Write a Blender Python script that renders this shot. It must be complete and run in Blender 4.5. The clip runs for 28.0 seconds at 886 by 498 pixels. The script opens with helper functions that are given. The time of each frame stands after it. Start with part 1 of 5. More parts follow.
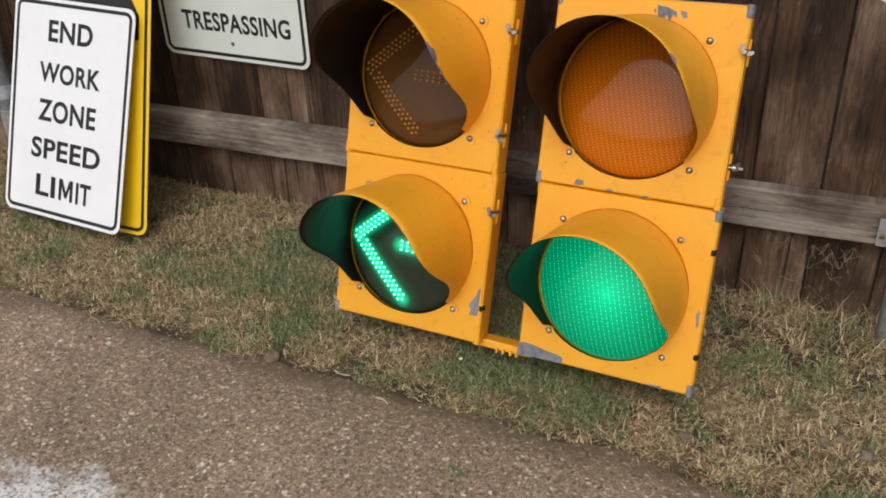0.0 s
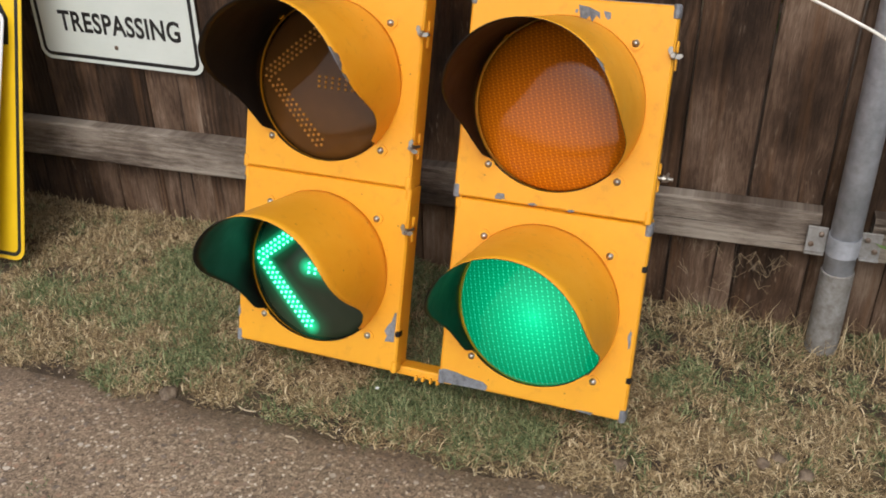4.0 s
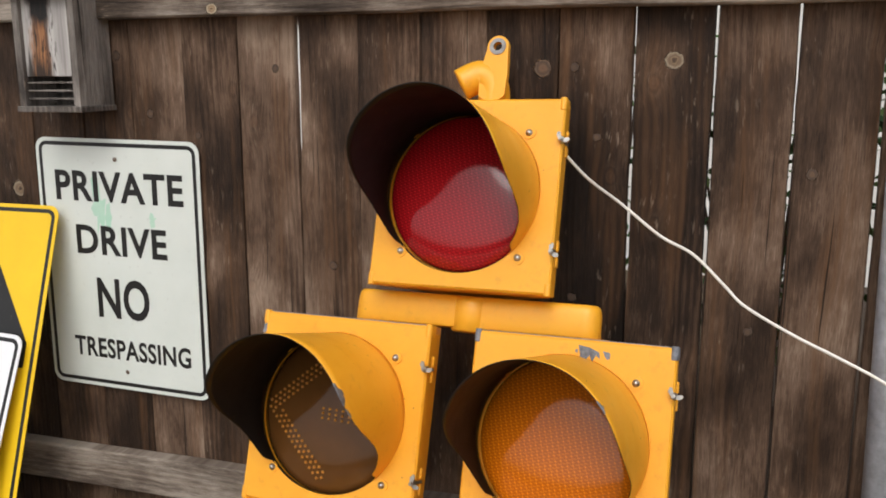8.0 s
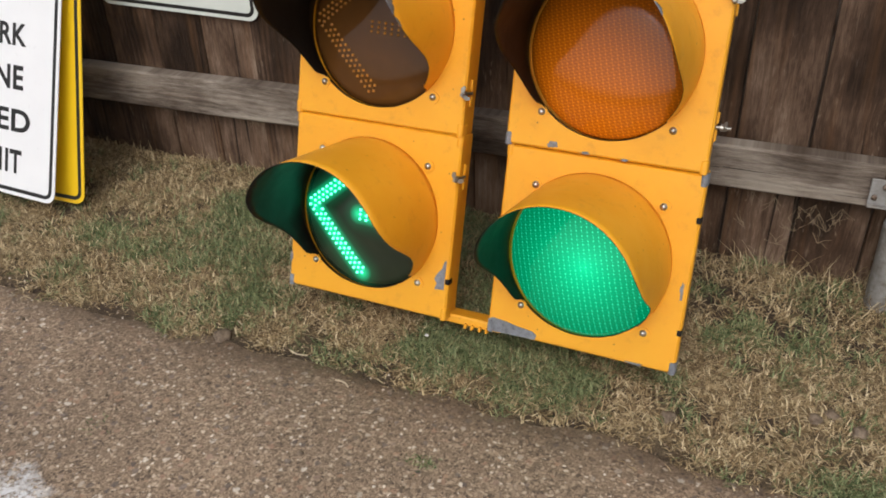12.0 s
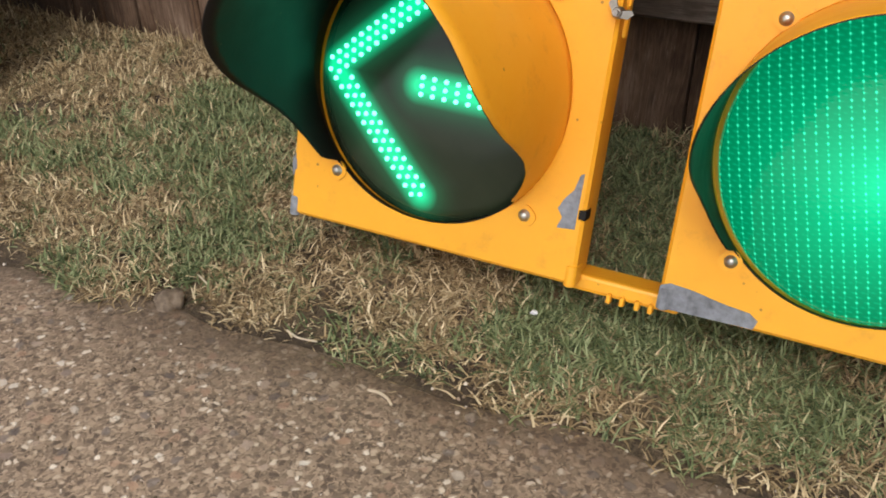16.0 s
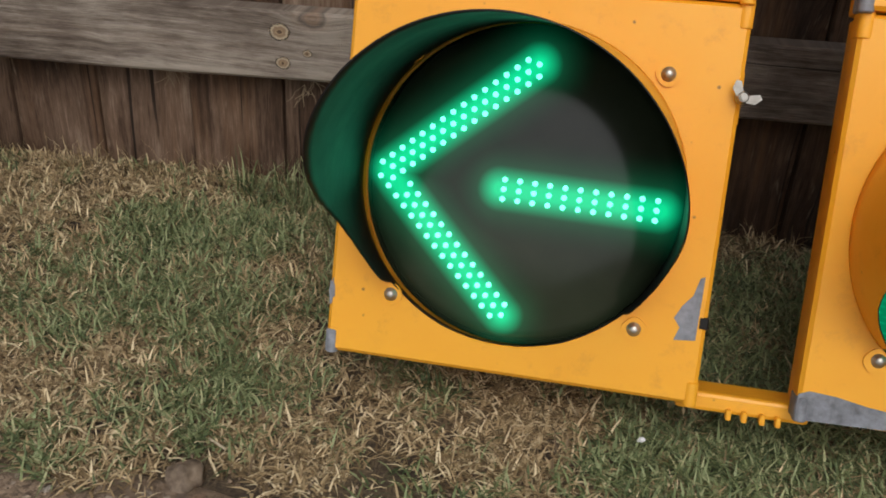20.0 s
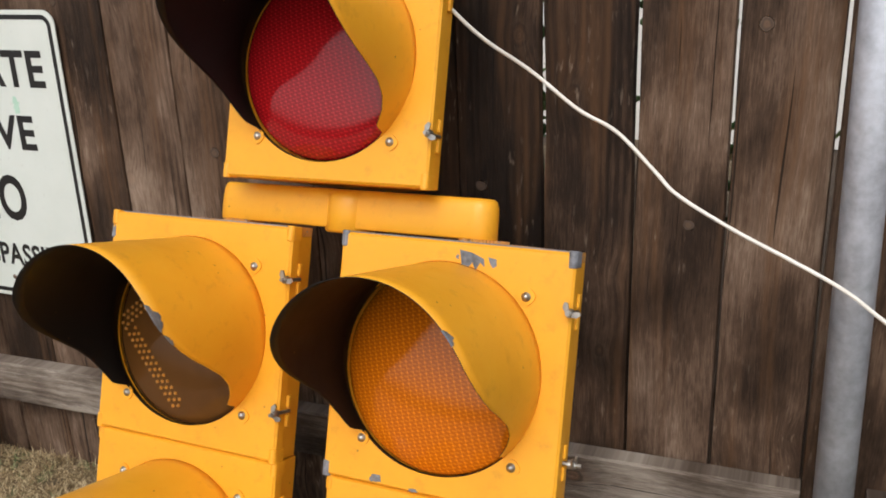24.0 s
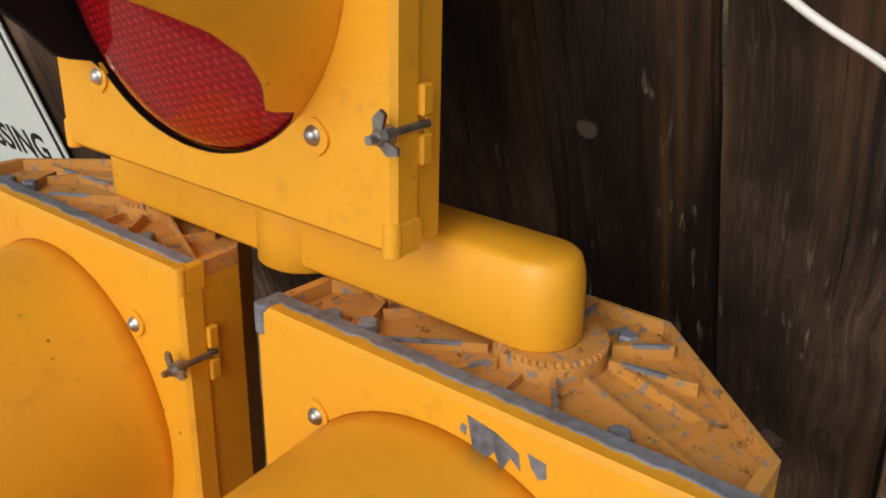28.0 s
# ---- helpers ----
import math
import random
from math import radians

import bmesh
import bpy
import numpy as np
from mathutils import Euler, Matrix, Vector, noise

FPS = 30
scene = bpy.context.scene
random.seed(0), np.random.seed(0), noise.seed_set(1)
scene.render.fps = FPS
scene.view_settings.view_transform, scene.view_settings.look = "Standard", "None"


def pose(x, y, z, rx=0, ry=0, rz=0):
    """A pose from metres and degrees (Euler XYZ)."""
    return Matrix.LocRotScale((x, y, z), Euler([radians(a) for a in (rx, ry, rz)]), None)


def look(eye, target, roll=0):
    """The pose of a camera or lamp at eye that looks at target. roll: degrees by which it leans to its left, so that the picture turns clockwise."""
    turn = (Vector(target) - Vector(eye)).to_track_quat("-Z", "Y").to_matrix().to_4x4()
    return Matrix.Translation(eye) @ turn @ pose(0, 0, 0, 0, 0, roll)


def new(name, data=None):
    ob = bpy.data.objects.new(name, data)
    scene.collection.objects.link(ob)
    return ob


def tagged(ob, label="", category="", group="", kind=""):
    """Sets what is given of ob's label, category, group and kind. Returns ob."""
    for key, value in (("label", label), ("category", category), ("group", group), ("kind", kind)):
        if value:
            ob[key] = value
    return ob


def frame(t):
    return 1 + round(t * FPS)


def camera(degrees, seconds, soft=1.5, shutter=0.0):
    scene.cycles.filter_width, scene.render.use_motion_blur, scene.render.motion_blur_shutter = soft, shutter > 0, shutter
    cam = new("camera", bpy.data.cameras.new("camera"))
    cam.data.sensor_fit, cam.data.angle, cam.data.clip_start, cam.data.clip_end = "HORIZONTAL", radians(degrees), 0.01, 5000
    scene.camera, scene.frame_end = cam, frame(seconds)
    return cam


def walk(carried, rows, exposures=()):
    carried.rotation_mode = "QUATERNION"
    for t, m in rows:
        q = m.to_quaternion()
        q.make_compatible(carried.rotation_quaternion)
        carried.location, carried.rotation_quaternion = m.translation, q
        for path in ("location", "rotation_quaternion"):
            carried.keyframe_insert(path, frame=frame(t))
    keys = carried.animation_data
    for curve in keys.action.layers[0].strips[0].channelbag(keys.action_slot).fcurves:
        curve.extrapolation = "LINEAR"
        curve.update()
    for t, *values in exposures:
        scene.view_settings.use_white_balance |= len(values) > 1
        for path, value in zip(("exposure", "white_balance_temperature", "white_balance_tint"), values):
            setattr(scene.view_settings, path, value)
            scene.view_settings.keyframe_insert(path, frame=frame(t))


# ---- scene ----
cam = camera(51.88, 28.0, soft=1.8)
PATH = [
    (0, (1.0179, -1.8865, 1.1250), (0.4900, -0.8015, 0.4150), -2.41),
    (0.5, (1.0203, -1.9324, 1.1510), (0.4930, -0.7544, 0.6085), -1.70),
    (1, (1.0319, -1.9598, 1.1549), (0.5038, -0.7168, 0.7863), -1.86),
    (1.5, (1.0479, -1.9565, 1.1522), (0.5025, -0.6918, 0.9011), -1.78),
    (2, (1.0425, -1.9458, 1.1643), (0.4969, -0.6800, 0.9191), -1.64),
    (2.5, (1.0116, -1.9460, 1.1550), (0.5000, -0.6990, 0.7762), -1.56),
    (3, (0.9882, -1.9093, 1.1178), (0.5383, -0.7153, 0.5417), -0.79),
    (3.5, (0.9611, -1.8147, 1.0895), (0.5554, -0.6804, 0.3763), -0.48),
    (5.5, (0.9522, -1.7119, 1.0892), (0.5735, -0.5696, 0.3739), -2.04),
    (6, (0.9635, -1.7218, 1.1281), (0.5257, -0.4761, 0.6627), -1.82),
    (6.5, (0.9667, -1.7346, 1.1456), (0.4942, -0.4597, 0.8119), -1.76),
    (7, (0.9651, -1.7398, 1.1503), (0.4759, -0.4544, 0.8885), -0.90),
    (7.5, (0.9646, -1.7346, 1.1438), (0.5060, -0.4384, 0.8803), -0.05),
    (8, (0.9629, -1.7413, 1.1300), (0.4957, -0.4510, 0.8528), -0.06),
    (8.5, (0.9705, -1.7529, 1.1262), (0.4869, -0.4661, 0.8613), -0.22),
    (9, (0.9769, -1.7635, 1.1442), (0.4936, -0.4723, 0.9010), -0.53),
    (9.5, (0.9818, -1.7749, 1.1440), (0.5109, -0.4775, 0.9095), -0.79),
    (10, (0.9822, -1.7779, 1.1267), (0.5401, -0.4830, 0.8305), -0.51),
    (10.5, (0.9683, -1.7689, 1.1133), (0.5343, -0.5244, 0.6413), 0.09),
    (11, (0.9629, -1.7587, 1.0985), (0.5317, -0.5872, 0.4647), 0.24),
    (11.5, (0.9584, -1.7492, 1.0817), (0.5341, -0.6323, 0.3520), -0.28),
    (12, (0.9612, -1.7534, 1.0795), (0.4961, -0.6851, 0.3035), -2.03),
    (12.5, (0.9434, -1.7642, 1.0772), (0.3911, -0.7883, 0.2389), -3.64),
    (14.5, (0.6627, -1.1494, 0.6048), (0.1064, -0.1833, -0.2420), -2.42),
    (15, (0.6491, -1.1386, 0.5881), (0.1401, -0.1673, -0.2821), -0.47),
    (15.5, (0.6464, -1.1479, 0.5791), (0.2071, -0.1252, -0.2700), 1.61),
    (16, (0.5994, -1.2251, 0.5817), (0.1257, -0.1897, -0.2328), -0.72),
    (16.5, (0.5833, -1.2875, 0.5936), (0.0886, -0.2190, -0.1639), 0.42),
    (17, (0.5600, -1.3034, 0.5834), (0.1466, -0.1921, -0.1610), 2.95),
    (17.5, (0.4592, -1.3168, 0.5759), (0.1512, -0.1702, -0.1660), 5.61),
    (18, (0.3845, -1.2691, 0.5440), (0.1464, -0.0939, -0.1786), 8.09),
    (18.5, (0.3240, -1.2315, 0.5273), (0.1497, -0.0425, -0.1910), 6.44),
    (19, (0.2771, -1.2094, 0.5218), (0.0707, 0.0184, -0.1186), 3.70),
    (19.5, (0.2707, -1.1882, 0.5117), (0.0384, 0.0432, -0.1125), 2.94),
    (20, (0.2803, -1.1868, 0.5077), (0.0967, 0.0306, -0.1589), 3.25),
    (20.5, (0.2983, -1.1910, 0.5151), (0.0821, 0.0168, -0.1591), -0.02),
    (22.5, (0.9284, -2.2435, 1.1214), (0.5254, -0.9788, 0.6763), -1.56),
    (23, (0.9656, -2.0167, 1.1028), (0.5344, -0.7536, 0.6800), -1.77),
    (23.5, (1.0899, -1.7119, 1.0875), (0.6292, -0.4703, 0.6334), -2.12),
    (24, (1.1135, -1.3603, 1.0810), (0.5943, -0.1466, 0.6147), -2.26),
    (24.5, (1.0503, -1.0884, 1.0952), (0.5198, 0.0880, 0.5522), -3.49),
    (25, (1.0774, -0.8305, 1.0341), (0.4022, 0.1755, 0.3328), -5.50),
    (25.5, (1.0471, -0.6914, 1.0503), (0.3835, 0.2216, 0.2221), -7.26),
    (26, (0.9770, -0.6778, 1.0481), (0.3476, 0.2472, 0.2065), -6.95),
    (26.5, (0.8751, -0.6247, 1.0386), (0.2776, 0.2985, 0.1721), -4.50),
    (27, (0.8793, -0.5698, 1.0400), (0.2587, 0.3108, 0.1458), -4.64),
    (27.5, (0.9054, -0.5308, 1.0392), (0.2328, 0.3012, 0.1363), -9.28),
    (28, (0.9214, -0.5316, 1.0690), (0.1715, 0.2687, 0.1989), -12.64),
]
walk(cam, [(t, look(eye, target, roll)) for t, eye, target, roll in PATH],
     exposures=[(0.0, -0.09), (2.0, 0.0), (7.0, 0.12), (9.0, 0.08), (11.0, -0.02), (12.0, -0.02), (14.5, 0.12), (16.3, 0.20), (18.0, -0.06), (20.0, -0.20), (21.5, -0.18), (23.1, -0.2), (23.8, 0.14), (24.4, 0.20), (25.2, 0.06), (25.9, 0.20), (26.2, 0.18), (26.7, 0.0), (27.2, -0.12), (28.0, -0.08)])

# ---- daylight: bright overcast sky ----
world = bpy.data.worlds.new("overcast_sky")
scene.world = world
world.use_nodes = True
wt = world.node_tree
sky = wt.nodes.new("ShaderNodeTexSky")
sky.sky_type, sky.sun_disc = "NISHITA", False
sky.sun_elevation, sky.sun_rotation = radians(50), radians(172)
sky.dust_density, sky.air_density = 3.0, 1.0
hsv = wt.nodes.new("ShaderNodeHueSaturation")
hsv.inputs["Saturation"].default_value = 0.25
wt.links.new(sky.outputs[0], hsv.inputs["Color"])
wt.links.new(hsv.outputs[0], wt.nodes["Background"].inputs[0])
wt.nodes["Background"].inputs[1].default_value = 0.15
sun = new("sun", bpy.data.lights.new("sun", "SUN"))
sun.data.energy, sun.data.angle, sun.data.color = 1.3, radians(40), (1.0, 0.96, 0.9)
sun.matrix_world = look((0.5, -2.9, 3.5), (0, 0, 0))


# ---- materials ----
class Mat:
    """A small wrapper round one node material."""

    def __init__(self, name, rough=0.6, metal=0.0):
        self.m = bpy.data.materials.new(name)
        self.m.use_nodes = True
        self.t = self.m.node_tree
        self.b = self.t.nodes["Principled BSDF"]
        self.set(Roughness=rough, Metallic=metal)
        self.tc = self.t.nodes.new("ShaderNodeTexCoord")

    def set(self, **values):
        for key, value in values.items():
            self.put(self.b.inputs[key.replace("_", " ")], value)
        return self

    def put(self, socket, value):
        if isinstance(value, bpy.types.NodeSocket):
            self.t.links.new(value, socket)
        elif isinstance(value, tuple) and len(value) == 3 and socket.type == "RGBA":
            socket.default_value = (*value, 1)
        else:
            socket.default_value = value

    def n(self, kind, out=0, props=(), **inputs):
        node = self.t.nodes.new("ShaderNode" + kind)
        for key, value in dict(props).items():
            setattr(node, key, value)
        for key, value in inputs.items():
            self.put(node.inputs[int(key[1:]) if key[0] == "i" and key[1:].isdigit() else key.replace("_", " ")], value)
        return node.outputs[out]

    def math(self, op, a, b=0.0, c=0.0):
        return self.n("Math", props={"operation": op}, i0=a, i1=b, i2=c)

    def at(self, scale=(1, 1, 1), coord="Object", rand=False):
        v = self.tc.outputs[coord]
        if rand:
            r = self.n("ObjectInfo", "Random")
            far = self.n("CombineXYZ", X=self.math("MULTIPLY", r, 37.0), Y=self.math("MULTIPLY", r, 11.0), Z=self.math("MULTIPLY", r, 53.0))
            v = self.n("VectorMath", props={"operation": "ADD"}, i0=v, i1=far)
        return self.n("Mapping", Vector=v, Scale=scale)

    def noise(self, vec, scale=5.0, detail=4.0, rough=0.55):
        return self.n("TexNoise", "Fac", Vector=vec, Scale=scale, Detail=detail, Roughness=rough)

    def ramp(self, fac, *stops):
        node = self.t.nodes.new("ShaderNodeValToRGB")
        self.put(node.inputs[0], fac)
        while len(node.color_ramp.elements) < len(stops):
            node.color_ramp.elements.new(0.5)
        for e, (p, c) in zip(node.color_ramp.elements, stops):
            e.position, e.color = p, (*(c if isinstance(c, tuple) else (c, c, c)), 1)
        return node.outputs[0]

    def mix(self, fac, a, b, blend="MIX"):
        node = self.t.nodes.new("ShaderNodeMix")
        node.data_type, node.blend_type = "RGBA", blend
        for i, v in ((0, fac), (6, a), (7, b)):
            self.put(node.inputs[i], v)
        return node.outputs[2]

    def span(self, v, a, b, c=0.0, d=1.0):
        return self.n("MapRange", i0=v, i1=a, i2=b, i3=c, i4=d)

    def bump(self, height, strength=0.3, distance=0.002):
        self.set(Normal=self.n("Bump", Height=height, Strength=strength, Distance=distance))
        return self


def wood(name, stops, axis="z", warm=(0.125, 0.062, 0.028), warmth=0.55, knots=1.0):
    """Weathered softwood: grain along one axis that flows round knots, smoky stains and pale worn streaks."""
    w = Mat(name, 0.8)
    v = w.at(rand=True)
    along = w.n("SeparateXYZ", "Z" if axis == "z" else "X", Vector=v)
    cross = w.n("SeparateXYZ", "X" if axis == "z" else "Z", Vector=v)
    if axis == "z":
        cross = w.math("ADD", cross, w.n("SeparateXYZ", "Y", Vector=v))
    own = w.n("ObjectInfo", "Random")

    def spot(sx, sz, off=0.0):
        return w.n("CombineXYZ", X=w.math("MULTIPLY", cross, sx), Y=w.math("MULTIPLY", along, sz), Z=off)

    where = spot(5.2, 3.4)
    cell = w.n("TexVoronoi", "Distance", props={"voronoi_dimensions": "2D"}, Vector=where, Scale=1.0, Randomness=1.0)
    lot = w.n("SeparateColor", "Red", Color=w.n("TexVoronoi", "Color", props={"voronoi_dimensions": "2D"}, Vector=where, Scale=1.0, Randomness=1.0))
    cell = w.math("ADD", cell, w.span(lot, 0.35, 0.75, 0.0, 0.12))
    jag = w.math("MULTIPLY_ADD", w.noise(spot(55.0, 40.0, 2.0), 1.0, 2.0), 0.05, -0.025)
    cell = w.math("ADD", cell, jag)
    sway = w.noise(spot(5.0, 1.1), 1.0, 2.0)
    bulge = w.math("POWER", 2.718, w.math("MULTIPLY", w.math("MULTIPLY", cell, cell), -45.0))
    flow = w.math("ADD", w.math("MULTIPLY", sway, 0.045), w.math("MULTIPLY", bulge, 0.012))
    bent = w.math("ADD", cross, flow)
    phase = w.math("MULTIPLY", bent, 420.0)
    ring = w.math("MULTIPLY_ADD", w.math("SINE", w.math("ADD", phase, w.math("MULTIPLY", w.noise(spot(30.0, 3.0, 6.0), 1.0, 2.0), 9.0))), 0.5, 0.5)
    fine = w.noise(w.n("CombineXYZ", X=w.math("MULTIPLY", bent, 330.0), Y=w.math("MULTIPLY", along, 16.0), Z=0.0), 1.0, 5.0, 0.65)
    mid = w.noise(w.n("CombineXYZ", X=w.math("MULTIPLY", bent, 70.0), Y=w.math("MULTIPLY", along, 4.5), Z=4.0), 1.0, 5.0, 0.6)
    crisp = w.noise(w.n("CombineXYZ", X=w.math("MULTIPLY", bent, 800.0), Y=w.math("MULTIPLY", along, 34.0), Z=7.0), 1.0, 3.0, 0.7)
    smoke = w.math("ADD", w.math("MULTIPLY", w.noise(spot(9.0, 4.2, 3.0), 1.0, 5.0, 0.6), 0.5), w.math("MULTIPLY", w.noise(spot(3.0, 1.6, 13.0), 1.0, 2.0), 0.5))
    smoke = w.span(smoke, 0.34, 0.66)
    ringy = w.math("MULTIPLY", w.math("SUBTRACT", ring, 0.5), w.span(w.noise(spot(11.0, 1.2, 8.0), 1.0, 2.0), 0.48, 0.68, 0.0, 0.13))
    tone = w.math("ADD", w.math("ADD", w.math("MULTIPLY", fine, 0.27), w.math("MULTIPLY", mid, 0.22)), w.math("MULTIPLY_ADD", smoke, 0.50, 0.155))
    tone = w.math("ADD", w.math("ADD", tone, ringy), w.span(w.n("ObjectInfo", "Alpha"), 0.0, 1.0, -0.34, 0.06))
    tone = w.math("ADD", tone, w.math("MULTIPLY_ADD", crisp, 0.30, -0.15))
    # a large ragged darker patch that some boards carry half way up
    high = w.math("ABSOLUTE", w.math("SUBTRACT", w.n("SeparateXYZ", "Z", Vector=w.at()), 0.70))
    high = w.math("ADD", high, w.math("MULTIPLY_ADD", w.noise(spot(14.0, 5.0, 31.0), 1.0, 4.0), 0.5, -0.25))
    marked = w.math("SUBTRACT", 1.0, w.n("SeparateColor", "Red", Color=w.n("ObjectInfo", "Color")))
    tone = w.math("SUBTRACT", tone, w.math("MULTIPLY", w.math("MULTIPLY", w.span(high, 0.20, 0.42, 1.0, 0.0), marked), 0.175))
    col = w.ramp(tone, *stops)
    patch = w.noise(spot(16.0, 1.8, 9.0), 1.0, 3.0)
    col = w.mix(w.math("MULTIPLY", w.math("MULTIPLY", w.span(patch, 0.5, 0.66), w.math("MULTIPLY_ADD", ring, 0.6, 0.4)), warmth), col, warm)
    core = w.span(cell, 0.038, 0.06, 1.0, 0.0)
    halo = w.math("SUBTRACT", w.span(cell, 0.075, 0.12, 1.0, 0.0), w.span(cell, 0.055, 0.075, 1.0, 0.0))
    dark = w.math("SUBTRACT", w.span(cell, 0.055, 0.075, 1.0, 0.0), core)
    heart = w.span(w.math("SINE", w.math("MULTIPLY", cell, 260.0)), -1.0, 1.0, 0.55, 1.0)
    tan = w.mix(lot, (0.22, 0.115, 0.06), (0.10, 0.058, 0.035))
    col = w.mix(w.math("MULTIPLY", core, 0.7 * knots), col, w.mix(heart, (0.04, 0.02, 0.012), tan))
    col = w.mix(w.math("MULTIPLY", halo, 0.22 * knots), col, (0.30, 0.20, 0.13))
    col = w.mix(w.math("MULTIPLY", dark, 0.85 * knots), col, (0.018, 0.011, 0.008))
    flecks = w.noise(w.n("CombineXYZ", X=w.math("MULTIPLY", bent, 150.0), Y=w.math("MULTIPLY", along, 26.0), Z=5.0), 1.0, 3.0, 0.5)
    clump = w.span(w.noise(spot(14.0, 5.0, 21.0), 1.0, 3.0), 0.48, 0.66)
    col = w.mix(w.math("MULTIPLY", w.math("MULTIPLY", w.span(flecks, 0.60, 0.72), clump), 0.6), col, (0.32, 0.25, 0.19))
    crack = w.noise(w.n("CombineXYZ", X=w.math("MULTIPLY", bent, 110.0), Y=w.math("MULTIPLY", along, 1.6), Z=15.0), 1.0, 2.0, 0.5)
    crack = w.span(crack, 0.675, 0.695)
    col = w.mix(w.math("MULTIPLY", crack, 0.8), col, (0.008, 0.006, 0.005))
    w.set(Base_Color=col, Roughness=w.span(smoke, 0.3, 0.7, 0.6, 0.85))
    w.b.inputs["Specular IOR Level"].default_value = 0.2
    height = w.math("SUBTRACT", w.math("ADD", fine, w.math("MULTIPLY", ring, 0.4)), w.math("MULTIPLY", crack, 1.5))
    return w.bump(w.math("ADD", height, w.math("MULTIPLY", crisp, 0.5)), 0.9, 0.0018).m


PICKET = wood("weathered_fence_wood", ((0.24, (0.009, 0.0052, 0.0036)), (0.40, (0.027, 0.016, 0.0105)), (0.53, (0.071, 0.0425, 0.0275)), (0.66, (0.154, 0.101, 0.070)), (0.80, (0.29, 0.212, 0.158))), knots=0.25)
RAIL = wood("weathered_rail_wood", ((0.34, (0.026, 0.018, 0.013)), (0.47, (0.085, 0.064, 0.05)), (0.57, (0.17, 0.137, 0.112)), (0.70, (0.33, 0.285, 0.24))), axis="x", warmth=0.15, knots=0.8)
BOXWOOD = wood("grey_box_wood", ((0.30, (0.022, 0.018, 0.016)), (0.46, (0.070, 0.060, 0.054)), (0.58, (0.145, 0.128, 0.116)), (0.74, (0.29, 0.26, 0.235))), warmth=0.05, knots=0.3)


def burnt_panel():
    w = Mat("burnt_pale_panel", 0.75)
    v = w.at((1, 1, 1))
    grain = w.noise(w.at((120, 120, 6)), 1.0, 4.0)
    col = w.ramp(grain, (0.3, (0.26, 0.24, 0.23)), (0.7, (0.48, 0.46, 0.44)))
    x = w.n("SeparateXYZ", "X", Vector=v)
    z = w.n("SeparateXYZ", "Z", Vector=v)
    wob = w.noise(w.at((30, 30, 10)), 1.0, 4.0)
    side = w.math("ABSOLUTE", w.math("ADD", w.math("ADD", x, 0.016), w.math("MULTIPLY_ADD", wob, 0.05, -0.025)))
    stripe = w.span(side, 0.018, 0.028, 1.0, 0.0)
    col = w.mix(w.math("MULTIPLY", stripe, 0.95), col, w.mix(w.span(grain, 0.35, 0.65), (0.07, 0.028, 0.012), (0.36, 0.15, 0.05)))
    soot = w.math("MULTIPLY", w.span(w.math("ADD", z, w.math("MULTIPLY", wob, 0.06)), 0.205, 0.235), w.span(side, 0.022, 0.034, 1.0, 0.0))
    col = w.mix(soot, col, (0.008, 0.007, 0.007))
    low = w.math("MULTIPLY", w.span(w.math("ADD", z, w.math("MULTIPLY_ADD", w.noise(w.at((150, 150, 9)), 1.0, 2.0), 0.16, -0.08)), 0.085, 0.125, 1.0, 0.0), w.span(w.math("ABSOLUTE", w.math("ADD", x, 0.026)), 0.026, 0.044, 1.0, 0.0))
    col = w.mix(w.math("MULTIPLY", low, 0.92), col, (0.014, 0.010, 0.008))
    cracks = w.math("MULTIPLY", w.span(w.noise(w.at((150, 150, 26)), 1.0, 3.0), 0.55, 0.62), w.span(w.math("ABSOLUTE", w.math("ADD", x, 0.012)), 0.024, 0.04, 1.0, 0.0))
    col = w.mix(w.math("MULTIPLY", cracks, 0.9), col, (0.02, 0.014, 0.01))
    return w.set(Base_Color=col).bump(grain, 0.4).m


BURNT = burnt_panel()


